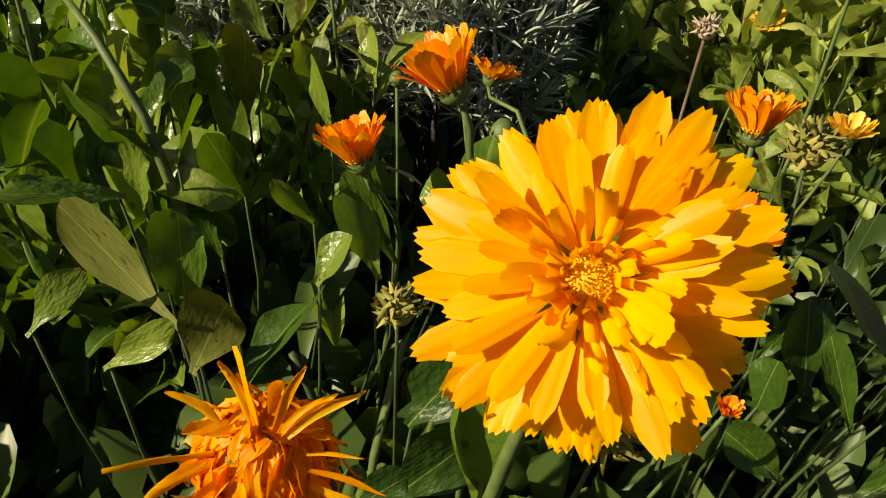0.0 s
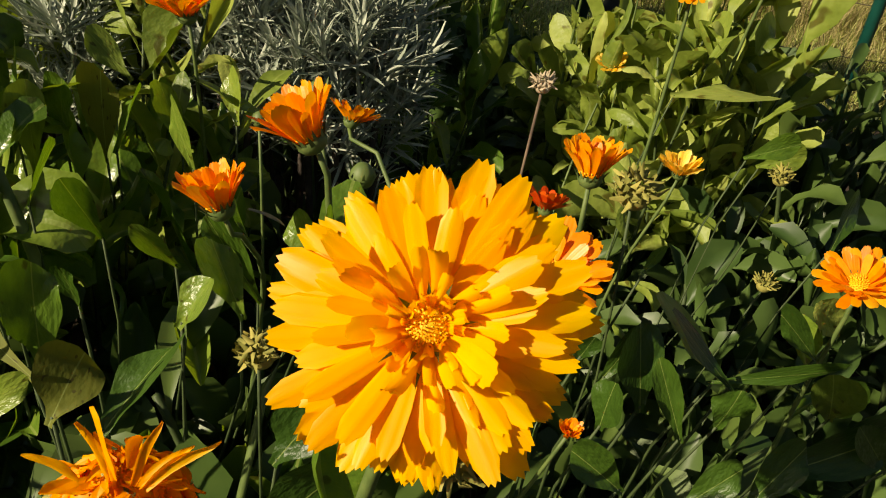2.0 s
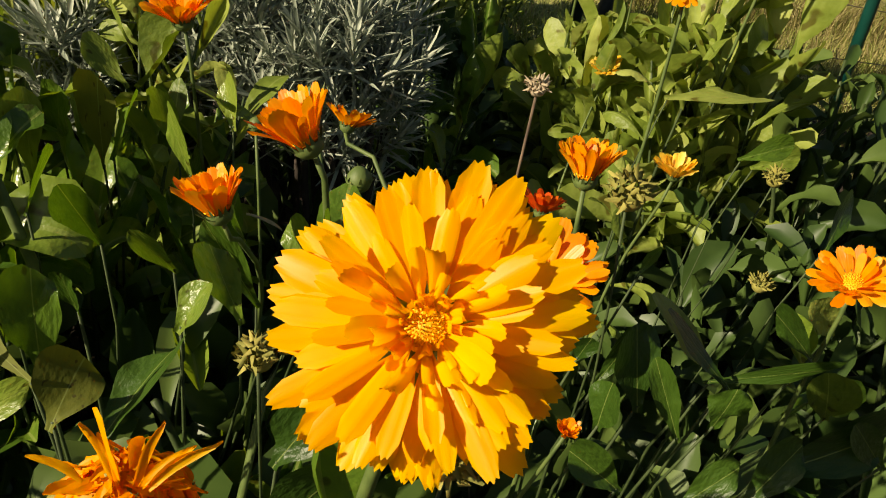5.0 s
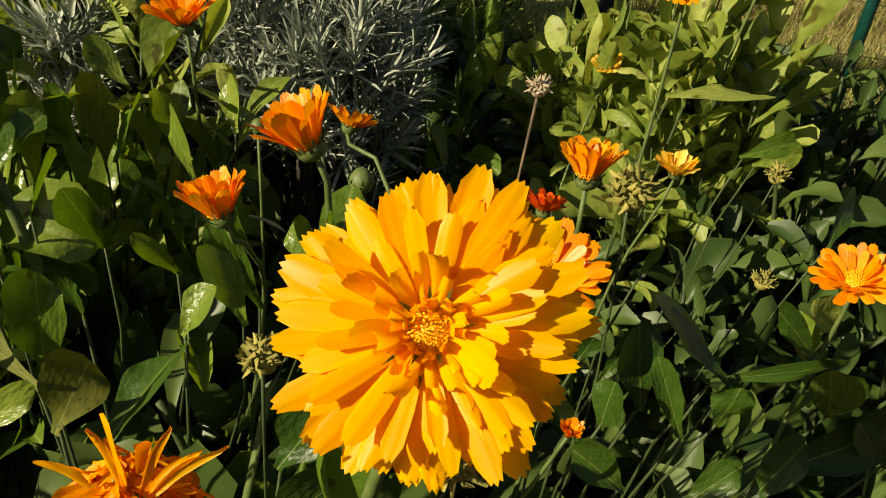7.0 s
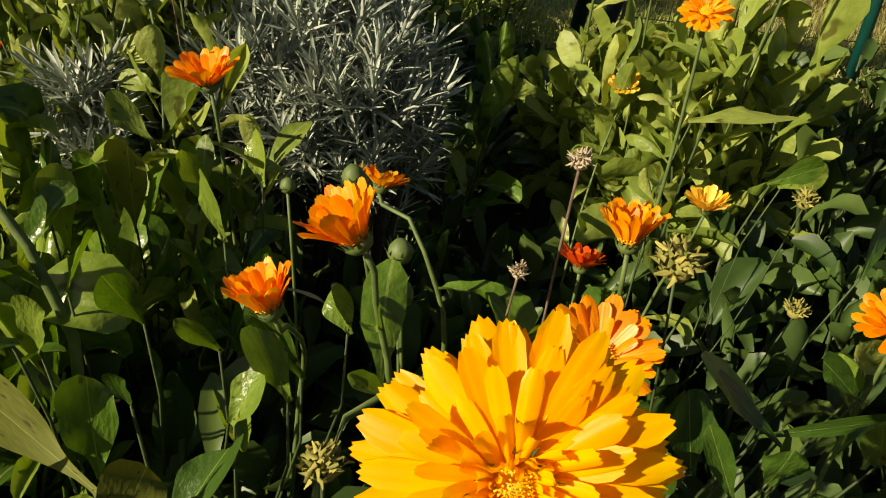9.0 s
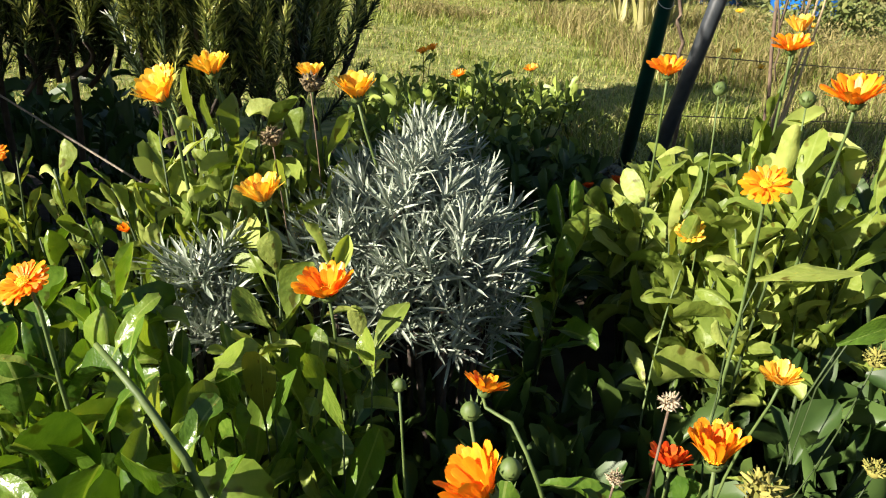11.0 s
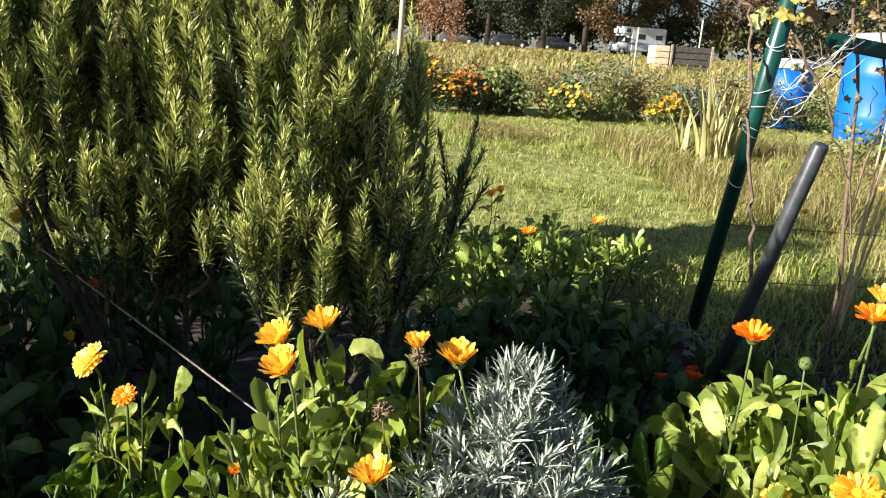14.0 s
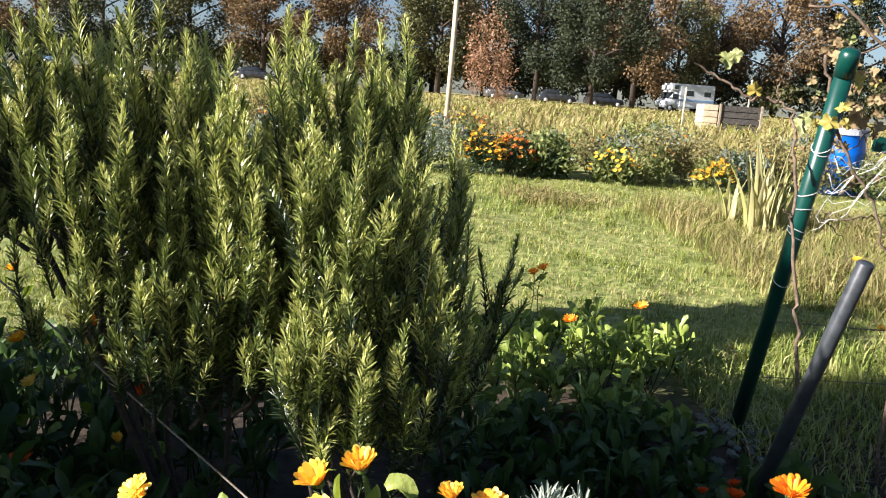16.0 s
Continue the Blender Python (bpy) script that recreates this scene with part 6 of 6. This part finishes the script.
def parked_car(x, y, turn, paint, label):
    top = thing("parked_car", (x, y, rise(x, y)), label, "car", "parked cars")
    top.rotation_euler.z = turn
    body = [(-2.15, 0.72, 0.35, 0.62, 0.80, 0.66), (-2.05, 0.84, 0.25, 0.75, 0.95, 0.74), (-1.2, 0.88, 0.22, 0.80, 1.0, 0.78), (0.9, 0.88, 0.22, 0.80, 0.97, 0.78), (1.75, 0.85, 0.24, 0.70, 0.86, 0.74), (2.15, 0.70, 0.34, 0.55, 0.68, 0.6)]
    child("body", mesh_of("body", *loft(body), paint), top)
    child("cabin", mesh_of("cabin", *loft([(-1.95, 0.74, 0.9, 0.95, 1.0, 0.70), (-1.35, 0.74, 0.9, 1.15, 1.43, 0.58), (0.0, 0.74, 0.9, 1.2, 1.48, 0.60), (0.45, 0.74, 0.9, 1.15, 1.40, 0.58), (1.1, 0.74, 0.9, 0.94, 0.97, 0.70)]), GLASS_DARK), top)
    child("roof", mesh_of("roof", *loft([(-1.4, 0.60, 1.40, 1.42, 1.44, 0.55), (-0.6, 0.62, 1.46, 1.48, 1.50, 0.57), (0.3, 0.60, 1.42, 1.45, 1.47, 0.55)]), paint), top)
    for s in (-1, 1):
        box(top, "headlight", WHITE, (2.06, s * 0.6, 0.62), (0.12, 0.26, 0.12), 0.03)
    wheels(top, (-1.35, 1.35), 0.9, 0.32)
    return top


PAINT_DARK = solid_material("dark_car_paint", [(0.3, (0.02, 0.022, 0.026)), (0.7, (0.04, 0.042, 0.05))], 2, 0.18, bump=0)
PAINT_GREY = solid_material("grey_car_paint", [(0.3, (0.12, 0.13, 0.14)), (0.7, (0.18, 0.19, 0.20))], 2, 0.2, 0.4, bump=0)
PAINT_BLUE = solid_material("blue_car_paint", [(0.3, (0.16, 0.26, 0.42)), (0.7, (0.22, 0.34, 0.52))], 2, 0.2, bump=0)
parked_car(5.6, 88, 0.15, PAINT_GREY, "dark grey car parked under the trees")
parked_car(11.5, 88, 0.1, PAINT_DARK, "black car parked under the trees")
parked_car(16.8, 88, 0.2, PAINT_DARK, "dark car parked beside the camper van")
parked_car(-22.5, 90, 0.05, PAINT_DARK, "black car parked in the shade of trees")
parked_car(-48.5, 92, 0.0, PAINT_BLUE, "pale blue car parked at the field's edge")


# White paint dimmed and blued: the trees' shade is in the colour.
VAN_PAINT_SHADED = solid_material("shaded_van_paint", [(0.3, (0.46, 0.49, 0.52)), (0.7, (0.56, 0.58, 0.60))], 3, 0.4, bump=0.05)


def camper_van(x, y, turn):
    top = thing("camper_van", (x, y, rise(x, y)), "white camper van with cab bunk parked by trees", "camper van")
    top.rotation_euler.z = turn
    box(top, "body", VAN_PAINT_SHADED, (0.9, 0, 1.75), (4.2, 2.2, 2.5), 0.12)
    box(top, "bunk", VAN_PAINT_SHADED, (-1.7, 0, 2.55), (1.3, 2.15, 0.95), 0.25)
    child("cab", mesh_of("cab", *loft([(-3.0, 0.85, 0.45, 0.9, 1.05, 0.8), (-2.5, 0.95, 0.4, 1.1, 1.2, 0.9), (-1.6, 0.98, 0.4, 1.3, 2.1, 0.85), (-1.1, 0.98, 0.4, 1.3, 2.15, 0.9)]), VAN_PAINT_SHADED), top)
    box(top, "windscreen", GLASS_DARK, (-2.12, 0, 1.68), (0.5, 1.6, 0.62), 0.05)
    box(top, "side_window", GLASS_DARK, (-1.55, -0.95, 1.62), (0.65, 0.12, 0.5), 0.02)
    box(top, "side_window", GLASS_DARK, (0.0, -1.1, 2.05), (0.9, 0.04, 0.55), 0.015)
    box(top, "side_window", GLASS_DARK, (2.1, -1.1, 2.05), (0.8, 0.04, 0.5), 0.015)
    box(top, "bunk_window", GLASS_DARK, (-1.6, -1.07, 2.6), (0.5, 0.04, 0.4), 0.015)
    box(top, "stripe", PAINT_BLUE, (0.9, -1.105, 1.3), (4.1, 0.03, 0.22), 0)
    wheels(top, (-2.1, 1.7), 1.02, 0.36)


camper_van(25.1, 86, 0.22)


# ---- trees ----
def tree(x, y, high, wide, mat, label, seed, clear=0.25, count=2600, leaf=0.42):
    rng = random.Random(seed)
    top = thing("tree", (x, y, rise(x, y)), label, "tree", "trees along the car park")
    child("trunk", mesh_of("trunk", *tube([(0, 0, -0.2), (rng.uniform(-0.2, 0.2), 0, high * 0.3), (rng.uniform(-0.5, 0.5), 0.2, high * 0.62), (rng.uniform(-0.6, 0.6), 0, high * 0.9)], [0.38, 0.28, 0.18, 0.05], 9), BARK), top)
    lumps = []
    for k in range(13):
        a = k * 2.4 + rng.uniform(-0.4, 0.4)
        z = high * (clear + (0.97 - clear) * (k + 0.5) / 13)
        r = wide * math.sin(math.pi * (0.18 + 0.72 * (k + 0.5) / 13)) * rng.uniform(0.55, 1.0)
        end = Vector((r * math.cos(a), r * math.sin(a), z))
        child("limb", mesh_of("limb", *tube(bent((0, 0, z * 0.72), end, (0, 0, 0.3), 4), [0.13, 0.10, 0.08, 0.06, 0.03], 6), BARK), top)
        lumps += [(end * rng.uniform(0.75, 1.0) if j else end, wide * rng.uniform(0.22, 0.42)) for j in range(3)]
    s = Soup()
    for k in range(count):
        c, r = rng.choice(lumps)
        p = c + Vector((rng.gauss(0, 1), rng.gauss(0, 1), rng.gauss(0, 0.8))).normalized() * r * rng.random() ** 0.4
        ln = leaf * rng.uniform(0.5, 1.2)
        q = frame_of((rng.gauss(0, 1), rng.gauss(0, 1), rng.gauss(0.3, 1)), rng.uniform(0, 6))
        s.add([(0, 0, 0), (ln * 0.5, ln * 0.3, 0.08 * ln), (ln, 0, -0.1 * ln), (ln * 0.5, -ln * 0.3, 0.08 * ln)], [(0, 1, 2), (0, 2, 3)], Matrix.Translation(p) @ q)
    child("crown", s.mesh("crown", [mat]), top)
    return top


T_BROWN = sheet_material("autumn_brown_leaves", [(0.15, (0.08, 0.055, 0.03)), (0.5, (0.18, 0.12, 0.055)), (0.9, (0.38, 0.25, 0.11))], 0.3, 0.7, 0.2, per="island")
T_OLIVE = sheet_material("olive_leaves", [(0.15, (0.05, 0.06, 0.02)), (0.5, (0.11, 0.115, 0.04)), (0.9, (0.24, 0.21, 0.075))], 0.3, 0.7, 0.2, per="island")
T_DARK = sheet_material("dark_green_leaves", [(0.15, (0.015, 0.025, 0.010)), (0.9, (0.06, 0.075, 0.028))], 0.3, 0.7, 0.15, per="island")
T_RUST = sheet_material("rust_leaves", [(0.15, (0.24, 0.12, 0.06)), (0.9, (0.52, 0.32, 0.18))], 0.3, 0.7, 0.2, per="island")
grove = random.Random(61)
kinds = [(T_BROWN, "autumn tree with brown and orange leaves"), (T_OLIVE, "tree with olive green leaves"), (T_DARK, "dark green tree behind the parked cars"), (T_BROWN, "brown leaved autumn tree")]
protos = [tree(-14 + 12 * k, 97, 15.5, 5.8, m, lab, 500 + k, 0.20, 13000, 0.40) for k, (m, lab) in enumerate(kinds)]
spots = [(-75, 104), (-64, 100), (-54, 103), (-44, 99), (-34, 102), (-24, 99), (4, 106), (15, 107), (28, 100), (34, 104), (42.5, 105), (52, 103), (61, 99), (70, 104), (80, 100), (92, 104), (-3, 108), (22, 108), (-88, 104), (14.2, 82)]
for k, (x, y) in enumerate(spots):
    copy_thing(protos[(k * 3 + 1) % 4], pose(x, y, rise(x, y), 0, 0, grove.uniform(0, 360)) @ Matrix.Scale(grove.uniform(0.85, 1.25), 4))
for k in range(44):
    x = -95 + 4.5 * k
    shrub("hedge_shrub", x, 101 + grove.uniform(-1, 2), 4.2, 5.6, 900, 0.70, T_DARK if k % 3 else T_OLIVE, "dark undergrowth beneath the trees", 600 + k, group="undergrowth along the car park")
shrub("tamarisk_bush", 1.2, 30.0, 1.1, 4.2, 3200, 0.12, T_RUST, "feathery rust-brown bush beside the pole", 650)
